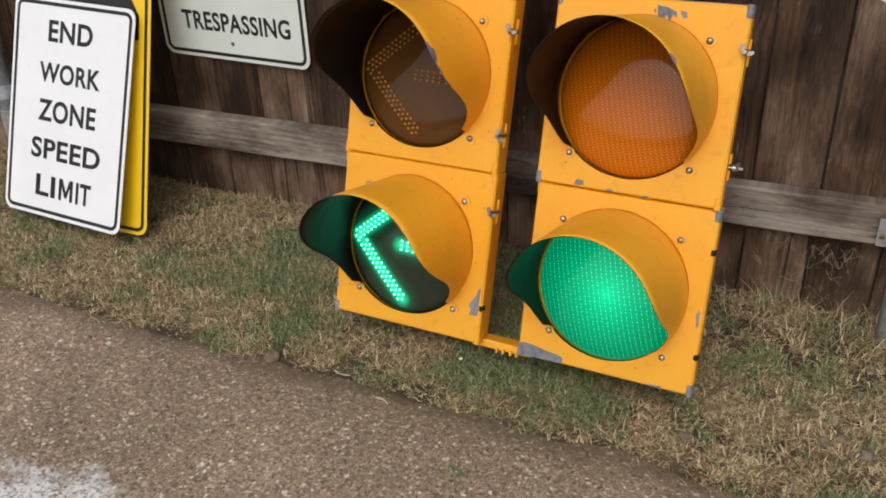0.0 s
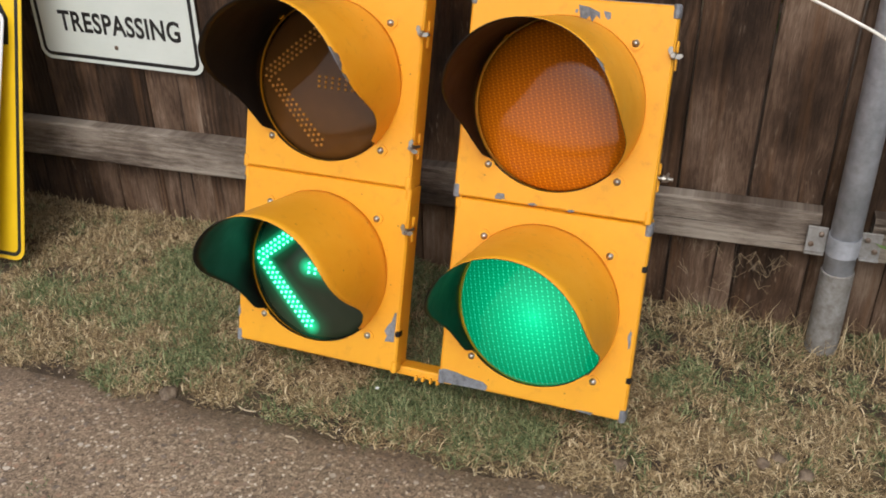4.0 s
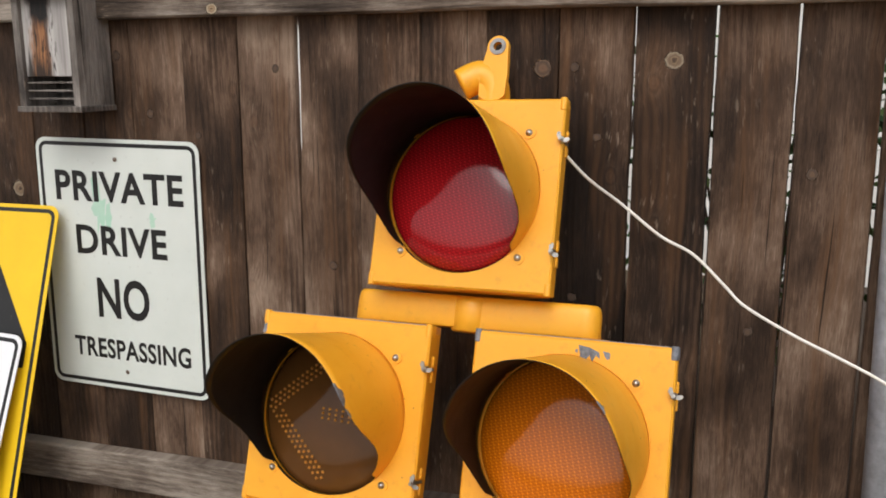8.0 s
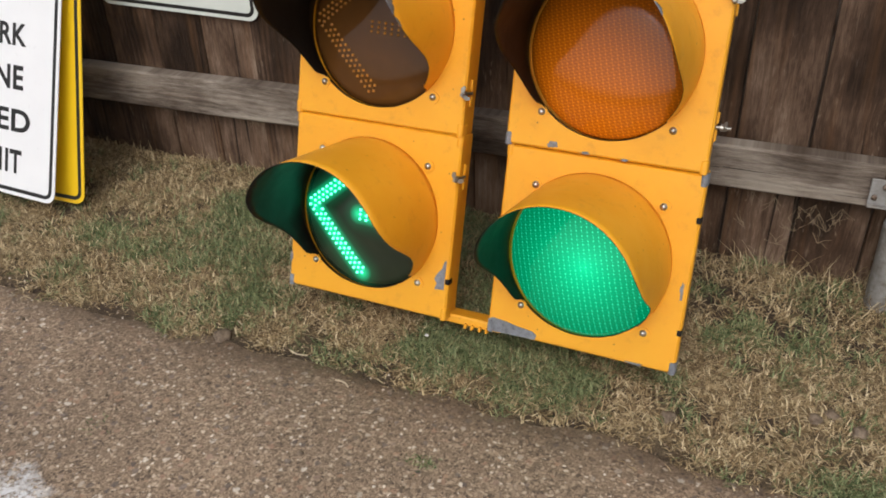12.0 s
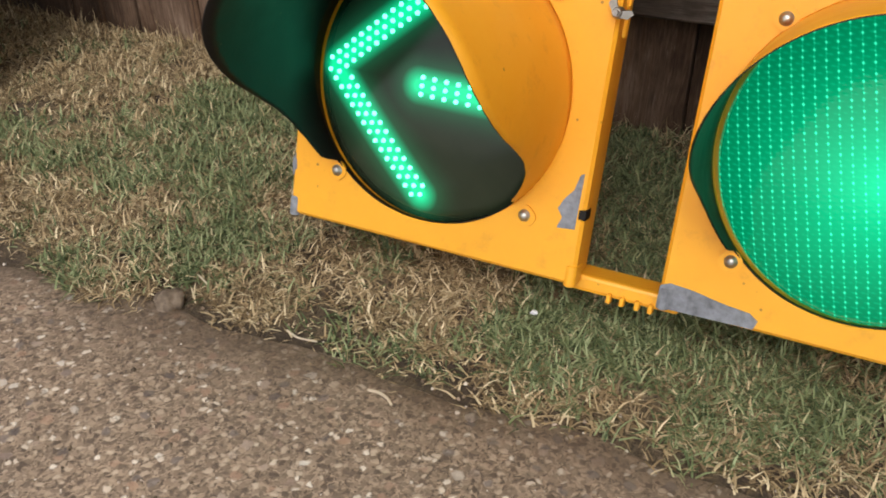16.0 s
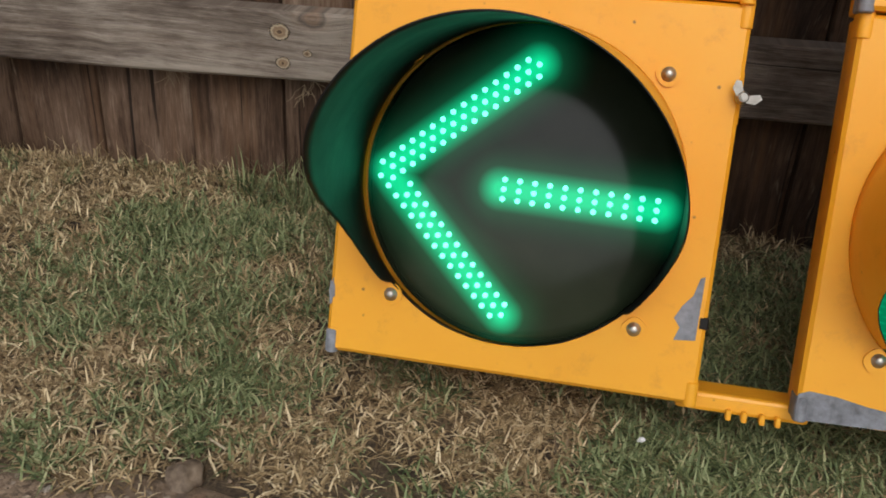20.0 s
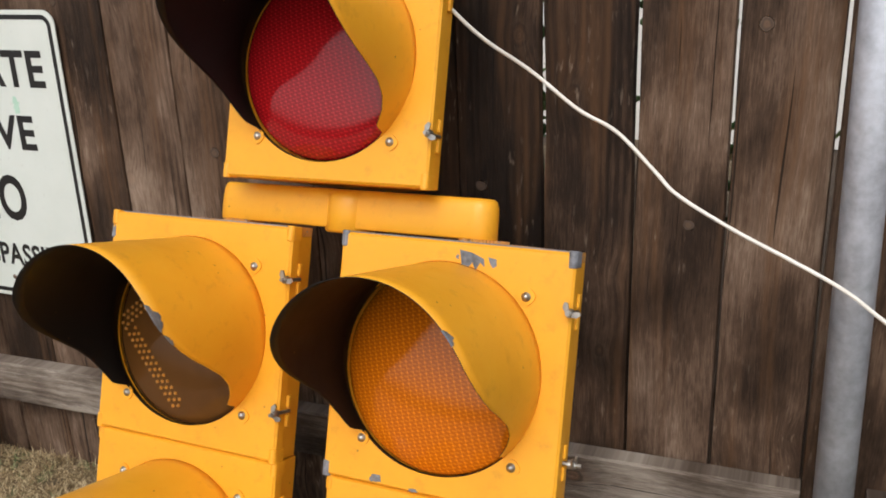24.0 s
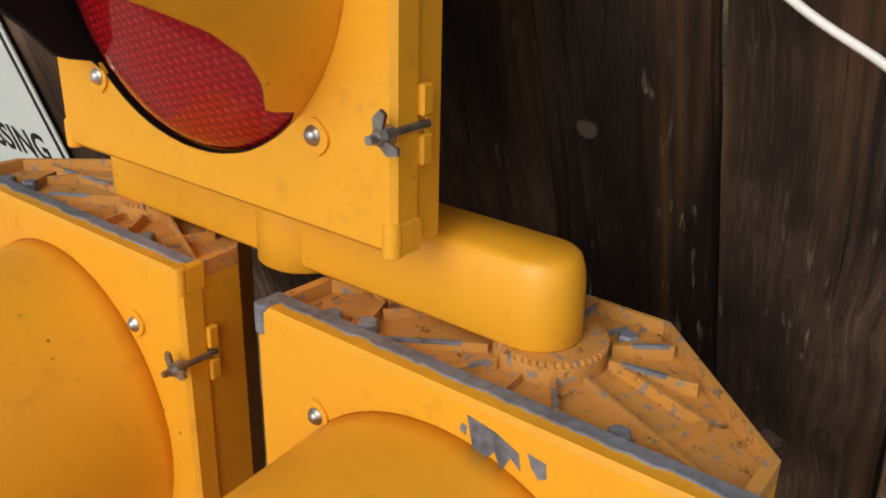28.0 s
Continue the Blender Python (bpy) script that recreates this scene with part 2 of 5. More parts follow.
def paint(name, base, dirty, rough=0.42, faded=None, stained=False):
    """Old enamel on a metal casting: slight fading, grime specks and a soft orange-peel surface."""
    w = Mat(name, rough)
    big = w.noise(w.at((1, 1, 1), rand=True), 9.0, 5.0, 0.6)
    col = w.mix(w.span(big, 0.35, 0.7), base, faded or base)
    grime = w.noise(w.at((1, 1, 1), rand=True), 38.0, 6.0, 0.7)
    col = w.mix(w.math("MULTIPLY", w.span(grime, 0.56, 0.76), 0.38), col, dirty)
    rub = w.noise(w.at((1, 1, 1), rand=True), 11.0, 7.0, 0.75)
    col = w.mix(w.math("MULTIPLY", w.span(rub, 0.55, 0.72), 0.12), col, dirty)
    speck = w.n("TexVoronoi", "Distance", Vector=w.at(rand=True), Scale=55.0)
    rare = w.noise(w.at(rand=True), 21.0, 2.0)
    if stained:
        stain = w.noise(w.at((1, 1, 1)), 75.0, 6.0, 0.75)
        col = w.mix(w.math("MULTIPLY", w.span(stain, 0.57, 0.66), 0.85), col, (0.035, 0.022, 0.012))
        col = w.mix(w.math("MULTIPLY", w.span(w.noise(w.at((1, 1, 1)), 120.0, 3.0), 0.60, 0.64), 0.8), col, (0.22, 0.22, 0.225))
    col = w.mix(w.math("MULTIPLY", w.math("MULTIPLY", w.span(speck, 0.05, 0.11, 1.0, 0.0), w.span(rare, 0.56, 0.6)), 0.8), col, (0.13, 0.07, 0.02))
    w.set(Base_Color=col, Roughness=w.span(big, 0.3, 0.7, rough - 0.06, rough + 0.12))
    return w.bump(w.noise(w.at(), 160.0, 2.0), 0.06, 0.001).m


YELLOW = paint("yellow_enamel", (0.80, 0.374, 0.019), (0.43, 0.19, 0.022), 0.42, (0.785, 0.347, 0.014))
DUSTY = paint("dusty_yellow_enamel", (0.62, 0.285, 0.048), (0.24, 0.125, 0.05), 0.72, (0.52, 0.245, 0.06), True)
BLACKPAINT = paint("flat_black_paint", (0.005, 0.0038, 0.0034), (0.010, 0.008, 0.007), 0.45)
BLACKPAINT.node_tree.nodes["Principled BSDF"].inputs["Specular IOR Level"].default_value = 0.3


def bare_metal(name, dark, light, rough=0.55, metal=0.75, scale=90.0):
    w = Mat(name, rough, metal)
    v = w.noise(w.at(rand=True), scale, 5.0, 0.6)
    big = w.noise(w.at(rand=True), scale / 9, 4.0)
    w.set(Base_Color=w.ramp(w.math("ADD", w.math("MULTIPLY", v, 0.5), w.math("MULTIPLY", big, 0.5)), (0.35, dark), (0.65, light)),
          Roughness=w.span(v, 0.3, 0.7, rough - 0.1, rough + 0.15))
    return w.bump(v, 0.25, 0.001).m


CHIP = bare_metal("bare_grey_casting", (0.10, 0.103, 0.113), (0.31, 0.325, 0.365), 0.6, 0.3, 130.0)
WORN_STEEL = bare_metal("worn_steel_hardware", (0.20, 0.185, 0.16), (0.48, 0.46, 0.43), 0.36, 0.92)
DULL_ZINC = bare_metal("dull_stained_zinc", (0.17, 0.15, 0.13), (0.40, 0.40, 0.40), 0.6, 0.3)
STEEL = bare_metal("steel_hardware", (0.25, 0.225, 0.19), (0.60, 0.57, 0.52), 0.36, 0.95)
RUST = bare_metal("rusty_steel", (0.10, 0.05, 0.025), (0.32, 0.27, 0.23), 0.55, 0.6)
GALV = bare_metal("galvanised_steel", (0.30, 0.32, 0.36), (0.58, 0.61, 0.68), 0.55, 0.45, 60.0)


def lens(name, base, deep, glow=0.0, scale=105.0, rough=0.09, gloss=0.34, upright=1.0, relief=0.16):
    """Coloured prismatic signal glass: a slanting lattice of small facets under a smooth outer skin."""
    w = Mat(name, rough)
    v = w.at()
    x, z = w.n("SeparateXYZ", "X", Vector=v), w.n("SeparateXYZ", "Z", Vector=v)
    def rows(cx, cz, per_metre, power):
        run = w.math("ADD", w.math("MULTIPLY", x, cx), w.math("MULTIPLY", z, cz))
        return w.math("POWER", w.math("MULTIPLY_ADD", w.math("SINE", w.math("MULTIPLY", run, 6.283 * per_metre)), 0.5, 0.5), power)

    # thin upright ridges leaning a little, crossed by two finer slanting rows
    ridge = rows(0.967, 0.255, scale, 9.0)
    fine = w.math("MULTIPLY", rows(0.50, 0.866, scale * 1.7, 0.8), rows(0.26, -0.966, scale * 1.9, 0.8))
    cell = w.math("MINIMUM", w.math("ADD", w.math("MULTIPLY", ridge, w.math("MULTIPLY_ADD", fine, 0.45, 0.6 * upright)), w.math("MULTIPLY", fine, 0.5)), 1.0)
    col = w.mix(cell, deep, base)
    w.set(Base_Color=col)
    w.b.inputs["Specular IOR Level"].default_value, w.b.inputs["Coat Weight"].default_value = gloss, 0.0
    if glow:
        dx, dz = w.math("SUBTRACT", x, 0.1725), w.math("SUBTRACT", z, 0.165)
        near = w.span(w.math("SQRT", w.math("ADD", w.math("MULTIPLY", dx, dx), w.math("MULTIPLY", dz, dz))), 0.0, 0.17, 1.0, 0.0)
        hot = w.math("MULTIPLY_ADD", w.math("POWER", near, 1.3), 1.35, 0.68)
        w.set(Emission_Color=w.mix(w.math("MAXIMUM", w.math("POWER", cell, 1.6), w.math("MULTIPLY", w.math("POWER", near, 2.0), 0.6)), (0.0, 0.24, 0.095), w.mix(w.math("POWER", cell, 3.0), (0.0, 0.58, 0.26), (0.04, 0.95, 0.52))), Emission_Strength=w.math("MULTIPLY", hot, glow))
    return w.bump(cell, relief, 0.0008).m


RED_LENS = lens("red_prism_lens", (0.50, 0.013, 0.017), (0.20, 0.004, 0.006), gloss=0.48, upright=0.35, relief=0.03)
AMBER_LENS = lens("amber_prism_lens", (0.82, 0.235, 0.006), (0.43, 0.100, 0.003), gloss=0.4, upright=0.5, relief=0.06)
GREEN_LENS = lens("lit_green_prism_lens", (0.002, 0.06, 0.03), (0.001, 0.03, 0.015), 1.0, gloss=0.24, upright=0.75)


def smoked(name, col):
    w = Mat(name, 0.05)
    w.set(Base_Color=w.mix(w.noise(w.at(), 30.0), col, tuple(c * 1.5 for c in col)))
    w.b.inputs["Specular IOR Level"].default_value = 0.28
    return w.m


SMOKE_BROWN = smoked("smoked_brown_lens", (0.074, 0.031, 0.008))


def lamp(name, col, strength):
    w = Mat(name, 0.4)
    w.set(Base_Color=col, Emission_Color=col, Emission_Strength=strength)
    return w.m


STROKES = (((0.0475, 0.180), (0.1755, 0.287), 15), ((0.0475, 0.180), (0.1665, 0.059), 15), ((0.1535, 0.175), (0.2955, 0.171), 11))


def lit_arrow_lens():
    """Dark smoked lens through which the LED strokes of a left arrow glow softly."""
    w = Mat("smoked_lens_with_lit_arrow", 0.15)
    v = w.at()
    x, z = w.n("SeparateXYZ", "X", Vector=v), w.n("SeparateXYZ", "Z", Vector=v)
    total = None
    for (px, pz), (qx, qz), _ in STROKES:
        dx, dz = qx - px, qz - pz
        ax, az = w.math("SUBTRACT", x, px), w.math("SUBTRACT", z, pz)
        t = w.math("DIVIDE", w.math("ADD", w.math("MULTIPLY", ax, dx), w.math("MULTIPLY", az, dz)), dx * dx + dz * dz)
        t = w.n("Clamp", i0=t, i1=0.0, i2=1.0)
        ex, ez = w.math("SUBTRACT", ax, w.math("MULTIPLY", t, dx)), w.math("SUBTRACT", az, w.math("MULTIPLY", t, dz))
        d = w.math("SQRT", w.math("ADD", w.math("MULTIPLY", ex, ex), w.math("MULTIPLY", ez, ez)))
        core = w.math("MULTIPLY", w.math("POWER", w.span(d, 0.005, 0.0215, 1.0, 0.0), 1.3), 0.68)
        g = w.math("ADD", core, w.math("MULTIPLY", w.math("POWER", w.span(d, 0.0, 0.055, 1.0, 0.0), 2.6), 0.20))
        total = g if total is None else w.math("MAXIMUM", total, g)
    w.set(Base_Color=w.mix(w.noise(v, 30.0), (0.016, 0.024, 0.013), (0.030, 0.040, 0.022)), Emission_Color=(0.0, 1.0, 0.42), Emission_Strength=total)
    w.b.inputs["Specular IOR Level"].default_value = 0.4
    return w.m


LIT_ARROW = lit_arrow_lens()
LED_ON = lamp("lit_green_led", (0.14, 1.0, 0.64), 3.2)
LED_OFF = Mat("unlit_amber_led", 0.3).set(Base_Color=(0.48, 0.20, 0.02)).m


def sheeting(name, col, alt, rough=0.45):
    w = Mat(name, rough)
    big, small = w.noise(w.at(), 6.0, 5.0), w.noise(w.at(), 70.0, 5.0, 0.65)
    c = w.mix(w.span(big, 0.35, 0.7), col, alt)
    c = w.mix(w.math("MULTIPLY", w.span(small, 0.62, 0.75), 0.25), c, (0.22, 0.2, 0.17))
    return w.set(Base_Color=c).bump(small, 0.03).m


WHITE_SHEET = sheeting("white_reflective_sheeting", (0.775, 0.78, 0.80), (0.74, 0.745, 0.77))
AGED_SHEET = sheeting("aged_greenish_white_sheeting", (0.66, 0.70, 0.665), (0.60, 0.645, 0.605))
YELLOW_SHEET = sheeting("yellow_reflective_sheeting", (0.80, 0.52, 0.01), (0.74, 0.47, 0.008))
INK = sheeting("black_sign_ink", (0.007, 0.007, 0.0075), (0.012, 0.012, 0.0125), 0.5)
GREEN_STAIN = sheeting("green_paint_smear", (0.36, 0.62, 0.48), (0.50, 0.66, 0.56))
CORD = sheeting("white_cord_sheath", (0.82, 0.79, 0.74), (0.72, 0.69, 0.63), 0.5)


def asphalt():
    w = Mat("worn_asphalt", 0.8)
    v = w.at()
    big = w.noise(v, 2.2, 5.0, 0.6)
    push = w.n("TexNoise", "Color", Vector=v, Scale=90.0, Detail=3.0)
    v = w.n("VectorMath", props={"operation": "MULTIPLY_ADD"}, i0=push, i1=(0.012, 0.012, 0.0), i2=v)
    c1 = w.n("TexVoronoi", "Color", Vector=v, Scale=145.0)
    pick = w.n("SeparateColor", "Red", Color=c1)
    d1 = w.n("TexVoronoi", "Distance", Vector=v, Scale=145.0)
    c2 = w.n("SeparateColor", "Green", Color=w.n("TexVoronoi", "Color", Vector=v, Scale=420.0))
    stone = w.ramp(pick, (0.0, (0.085, 0.058, 0.040)), (0.35, (0.20, 0.142, 0.097)), (0.72, (0.33, 0.24, 0.165)), (0.93, (0.45, 0.35, 0.255)), (1.0, (0.66, 0.58, 0.48)))
    binder = w.ramp(c2, (0.0, (0.085, 0.058, 0.039)), (1.0, (0.36, 0.26, 0.178)))
    col = w.mix(w.span(d1, 0.35, 0.62), stone, binder)
    bigger = w.n("TexVoronoi", "Color", Vector=v, Scale=62.0)
    chance = w.n("SeparateColor", "Red", Color=bigger)
    shade = w.n("SeparateColor", "Green", Color=bigger)
    d2 = w.n("TexVoronoi", "Distance", Vector=v, Scale=62.0)
    lump = w.math("MULTIPLY", w.span(chance, 0.62, 0.66), w.span(d2, 0.30, 0.40, 1.0, 0.0))
    col = w.mix(w.math("MULTIPLY", lump, 0.8), col, w.ramp(shade, (0.0, (0.085, 0.066, 0.060)), (0.3, (0.17, 0.135, 0.118)), (0.5, (0.34, 0.215, 0.14)), (0.7, (0.27, 0.165, 0.115)), (0.85, (0.42, 0.35, 0.28)), (1.0, (0.68, 0.62, 0.54))))
    pits = w.noise(v, 170.0, 3.0, 0.6)
    col = w.mix(w.math("MULTIPLY", w.span(pits, 0.56, 0.66), 0.55), col, (0.06, 0.041, 0.028))
    col = w.mix(1.0, col, w.ramp(big, (0.3, 0.95), (0.7, 1.42)), "MULTIPLY")
    # earth washed over the edge from the verge
    wash = w.math("ADD", w.n("SeparateXYZ", "Y", Vector=v), w.math("MULTIPLY_ADD", w.noise(v, 7.0, 5.0, 0.65), 0.16, -0.08))
    col = w.mix(w.math("MULTIPLY", w.span(wash, -0.70, -0.63), 0.55), col, w.mix(w.noise(v, 60.0, 4.0), (0.055, 0.036, 0.023), (0.15, 0.103, 0.068)))
    # an uneven white patch with a broken edge
    sep = w.n("SeparateXYZ", "X", Vector=v)
    sy = w.n("SeparateXYZ", "Y", Vector=v)
    dx, dy = w.math("MULTIPLY", w.math("ADD", sep, 0.11), 4.4), w.math("MULTIPLY", w.math("ADD", sy, 1.17), 7.0)
    r = w.math("SQRT", w.math("ADD", w.math("MULTIPLY", dx, dx), w.math("MULTIPLY", dy, dy)))
    edge = w.math("ADD", r, w.math("MULTIPLY_ADD", w.noise(v, 16.0, 6.0, 0.7), 1.5, -0.75))
    white_patch = w.math("MULTIPLY", w.span(edge, 0.5, 0.95, 1.0, 0.0), w.span(w.noise(v, 130.0, 3.0), 0.36, 0.55))
    col = w.mix(w.math("MULTIPLY", white_patch, 0.9), col, (0.74, 0.74, 0.76))
    w.set(Base_Color=col, Roughness=w.span(big, 0.3, 0.7, 0.6, 0.9))
    return w.bump(w.math("ADD", w.math("MULTIPLY", w.math("SUBTRACT", 1.0, d1), 0.5), w.math("MULTIPLY", c2, 0.6)), 0.5, 0.0025).m


ASPHALT = asphalt()


def soil():
    w = Mat("dry_soil", 0.95)
    v = w.at()
    f, b = w.noise(v, 60.0, 8.0, 0.7), w.noise(v, 5.0, 4.0)
    col = w.ramp(w.math("ADD", w.math("MULTIPLY", f, 0.6), w.math("MULTIPLY", b, 0.4)), (0.35, (0.026, 0.016, 0.010)), (0.55, (0.062, 0.040, 0.025)), (0.7, (0.12, 0.082, 0.053)))
    # a mat of dead thatch over the verge
    t1, t2 = w.noise(w.at((300, 60, 1)), 1.0, 4.0, 0.7), w.noise(w.at((70, 260, 1)), 1.0, 4.0, 0.7)
    mat = w.ramp(w.math("MAXIMUM", t1, t2), (0.42, (0.045, 0.031, 0.018)), (0.56, (0.16, 0.115, 0.064)), (0.72, (0.36, 0.27, 0.16)))
    yy = w.math("ADD", w.n("SeparateXYZ", "Y", Vector=v), w.math("MULTIPLY", b, 0.12))
    bare = w.math("SUBTRACT", 1.0, w.math("MULTIPLY", w.span(w.n("SeparateXYZ", "X", Vector=v), 0.72, 0.84), w.span(yy, -0.26, -0.16)))
    col = w.mix(w.math("MULTIPLY", w.math("MULTIPLY", w.span(yy, -0.59, -0.52), bare), w.span(w.noise(v, 9.0, 4.0), 0.42, 0.58)), col, mat)
    return w.set(Base_Color=col).bump(w.math("ADD", f, w.math("MAXIMUM", t1, t2)), 0.9, 0.006).m


SOIL = soil()


def blade_mat(name, stops):
    w = Mat(name, 0.65)
    w.set(Base_Color=w.ramp(w.n("NewGeometry", "Random Per Island"), *stops))
    w.b.inputs["Specular IOR Level"].default_value = 0.25
    return w.m


STRAW = blade_mat("dry_grass_blades", ((0.0, (0.10, 0.066, 0.036)), (0.4, (0.27, 0.19, 0.10)), (0.75, (0.46, 0.345, 0.195)), (1.0, (0.72, 0.60, 0.39))))
GREENGRASS = blade_mat("green_grass_blades", ((0.0, (0.046, 0.067, 0.028)), (0.5, (0.160, 0.190, 0.080)), (0.85, (0.275, 0.310, 0.160)), (1.0, (0.36, 0.34, 0.18))))
PEBBLE = blade_mat("road_grit", ((0.0, (0.07, 0.05, 0.033)), (0.55, (0.20, 0.142, 0.096)), (0.85, (0.34, 0.25, 0.175)), (1.0, (0.70, 0.63, 0.54))))
LEAF = blade_mat("shrub_leaves", ((0.0, (0.03, 0.075, 0.02)), (0.6, (0.06, 0.13, 0.035)), (0.9, (0.12, 0.17, 0.05)), (1.0, (0.28, 0.13, 0.06))))
PALE_WALL = sheeting("pale_wall", (0.72, 0.70, 0.66), (0.66, 0.64, 0.6), 0.9)


# ---- mesh helpers ----
def link(name, bm, mats, parent=None, m=None, label="", smooth=False):
    me = bpy.data.meshes.new(name)
    bm.normal_update()
    bm.to_mesh(me)
    bm.free()
    for mat in mats if isinstance(mats, (list, tuple)) else [mats]:
        me.materials.append(mat)
    if smooth:
        me.shade_smooth()
    return place(name, me, parent, m, label)


def place(name, me, parent=None, m=None, label=""):
    ob = new(name, me)
    if parent:
        ob.parent = parent
    if m:
        ob.matrix_basis = m
    return tagged(ob, label)


def part(name, bm, mats, parent, label="", m=None, smooth=False):
    return link(name, bm, mats, parent, m, label, smooth)


def box(x0, x1, y0, y1, z0, z1, bevel=0.0, bm=None, segs=1):
    own = bm is None
    bm = bm or bmesh.new()
    got = bmesh.ops.create_cube(bm, size=1.0)["verts"]
    for v in got:
        v.co = Vector((x0 + (v.co.x + 0.5) * (x1 - x0), y0 + (v.co.y + 0.5) * (y1 - y0), z0 + (v.co.z + 0.5) * (z1 - z0)))
    if bevel:
        edges = list({e for v in got for e in v.link_edges})
        bmesh.ops.bevel(bm, geom=edges, offset=bevel, segments=segs, affect="EDGES", profile=0.5)
    return bm


def prism(outline, y0, y1, bm=None, bevel=0.0):
    """An outline in x and z, from y0 (towards the road) to y1."""
    bm = bm or bmesh.new()
    a = [bm.verts.new((x, y0, z)) for x, z in outline]
    b = [bm.verts.new((x, y1, z)) for x, z in outline]
    n = len(a)
    faces = [bm.faces.new(a[::-1]), bm.faces.new(b)]
    faces += [bm.faces.new((a[i], a[(i + 1) % n], b[(i + 1) % n], b[i])) for i in range(n)]
    bmesh.ops.recalc_face_normals(bm, faces=faces)
    if bevel:
        bmesh.ops.bevel(bm, geom=[e for e in faces[0].edges], offset=bevel, segments=2, affect="EDGES", profile=0.5)
    return bm


def stand(outline, z0, z1, bm=None, bevel=0.0):
    """An outline in x and y, standing from z0 to z1."""
    bm = bm or bmesh.new()
    a = [bm.verts.new((x, y, z0)) for x, y in outline]
    b = [bm.verts.new((x, y, z1)) for x, y in outline]
    n = len(a)
    faces = [bm.faces.new(a), bm.faces.new(b)] + [bm.faces.new((a[i], a[(i + 1) % n], b[(i + 1) % n], b[i])) for i in range(n)]
    bmesh.ops.recalc_face_normals(bm, faces=faces)
    if bevel:
        bmesh.ops.bevel(bm, geom=[e for f in faces[:2] for e in f.edges], offset=bevel, segments=3, affect="EDGES", profile=0.5)
    return bm


def turned(profile, n=32, axis="y", bm=None, at=(0, 0, 0), ring=False):
    """A lathed form: profile of (radius, height along the axis); a ring is closed on itself and stays hollow."""
    bm = bm or bmesh.new()
    rings = []
    for r, h in profile:
        row = []
        for i in range(n):
            a = 2 * math.pi * i / n
            c, s = r * math.cos(a), r * math.sin(a)
            co = {"y": (c, h, s), "z": (c, s, h), "x": (h, c, s)}[axis]
            row.append(bm.verts.new(Vector(co) + Vector(at)))
        rings.append(row)
    faces = []
    for p, q in zip(rings, rings[1:] + (rings[:1] if ring else [])):
        faces += [bm.faces.new((p[i], p[(i + 1) % n], q[(i + 1) % n], q[i])) for i in range(n)]
    if not ring:
        faces += [bm.faces.new(rings[0]), bm.faces.new(rings[-1])]
    bmesh.ops.recalc_face_normals(bm, faces=faces)
    return bm


def tube(points, r, n=8, bm=None):
    """A round bar or cord through the points."""
    bm = bm or bmesh.new()
    pts = [Vector(p) for p in points]
    rings, side = [], None
    for i, p in enumerate(pts):
        way = (pts[min(i + 1, len(pts) - 1)] - pts[max(i - 1, 0)]).normalized()
        side = (side - way * side.dot(way)).normalized() if side else way.orthogonal().normalized()
        up = way.cross(side)
        rings.append([bm.verts.new(p + r * (math.cos(a) * side + math.sin(a) * up)) for a in (2 * math.pi * k / n for k in range(n))])
    faces = []
    for p, q in zip(rings, rings[1:]):
        faces += [bm.faces.new((p[i], p[(i + 1) % n], q[(i + 1) % n], q[i])) for i in range(n)]
    faces += [bm.faces.new(rings[0]), bm.faces.new(rings[-1])]
    bmesh.ops.recalc_face_normals(bm, faces=faces)
    return bm


def spline(points, steps=10):
    """Points on a smooth line through the given ones."""
    p = [Vector(q) for q in points]
    p = [2 * p[0] - p[1], *p, 2 * p[-1] - p[-2]]
    out = []
    for a, b, c, d in zip(p, p[1:], p[2:], p[3:]):
        for k in range(steps):
            t = k / steps
            out.append(0.5 * (2 * b + (c - a) * t + (2 * a - 5 * b + 4 * c - d) * t * t + (3 * b - a - 3 * c + d) * t ** 3))
    return [*out, p[-2]]


def rounded(w, h, r, n=7):
    """A rounded rectangle about the origin, in x and z."""
    out = []
    for cx, cz, a0 in ((w / 2 - r, h / 2 - r, 0), (-w / 2 + r, h / 2 - r, 90), (-w / 2 + r, -h / 2 + r, 180), (w / 2 - r, -h / 2 + r, 270)):
        out += [(cx + r * math.cos(radians(a0 + 90 * k / n)), cz + r * math.sin(radians(a0 + 90 * k / n))) for k in range(n + 1)]
    return out


def blob(rng, cx, cz, w, h, n=14, rough=0.35):
    """An uneven outline, for chipped patches."""
    return [(cx + w / 2 * math.cos(a) * k, cz + h / 2 * math.sin(a) * k) for a, k in ((2 * math.pi * i / n, 1 + rng.uniform(-rough, rough)) for i in range(n))]


def frame_matrix(origin, ex, ez):
    ex = Vector(ex).normalized()
    ez = Vector(ez)
    ez = (ez - ex * ez.dot(ex)).normalized()
    ey = ez.cross(ex)
    m = Matrix((ex, ey, ez)).transposed().to_4x4()
    m.translation = origin
    return m


def thing(name, m, label, category, group=""):
    ob = new(name)
    ob.empty_display_size = 0.05
    ob.matrix_basis = m
    return tagged(ob, label, category, group)


# ---- ground, road ----
def level(x, y):
    """The height of the soil: a shallow gutter lies along the road's edge."""
    return float(np.interp(y, LEVEL_Y, LEVEL_Z))


LEVEL_Y = (-4.0, -1.6, -1.2, -0.85, -0.70, -0.61, -0.50, -0.30, 0.0)
LEVEL_Z = (-0.030, -0.042, -0.050, -0.060, -0.071, -0.083, -0.076, -0.068, -0.064)


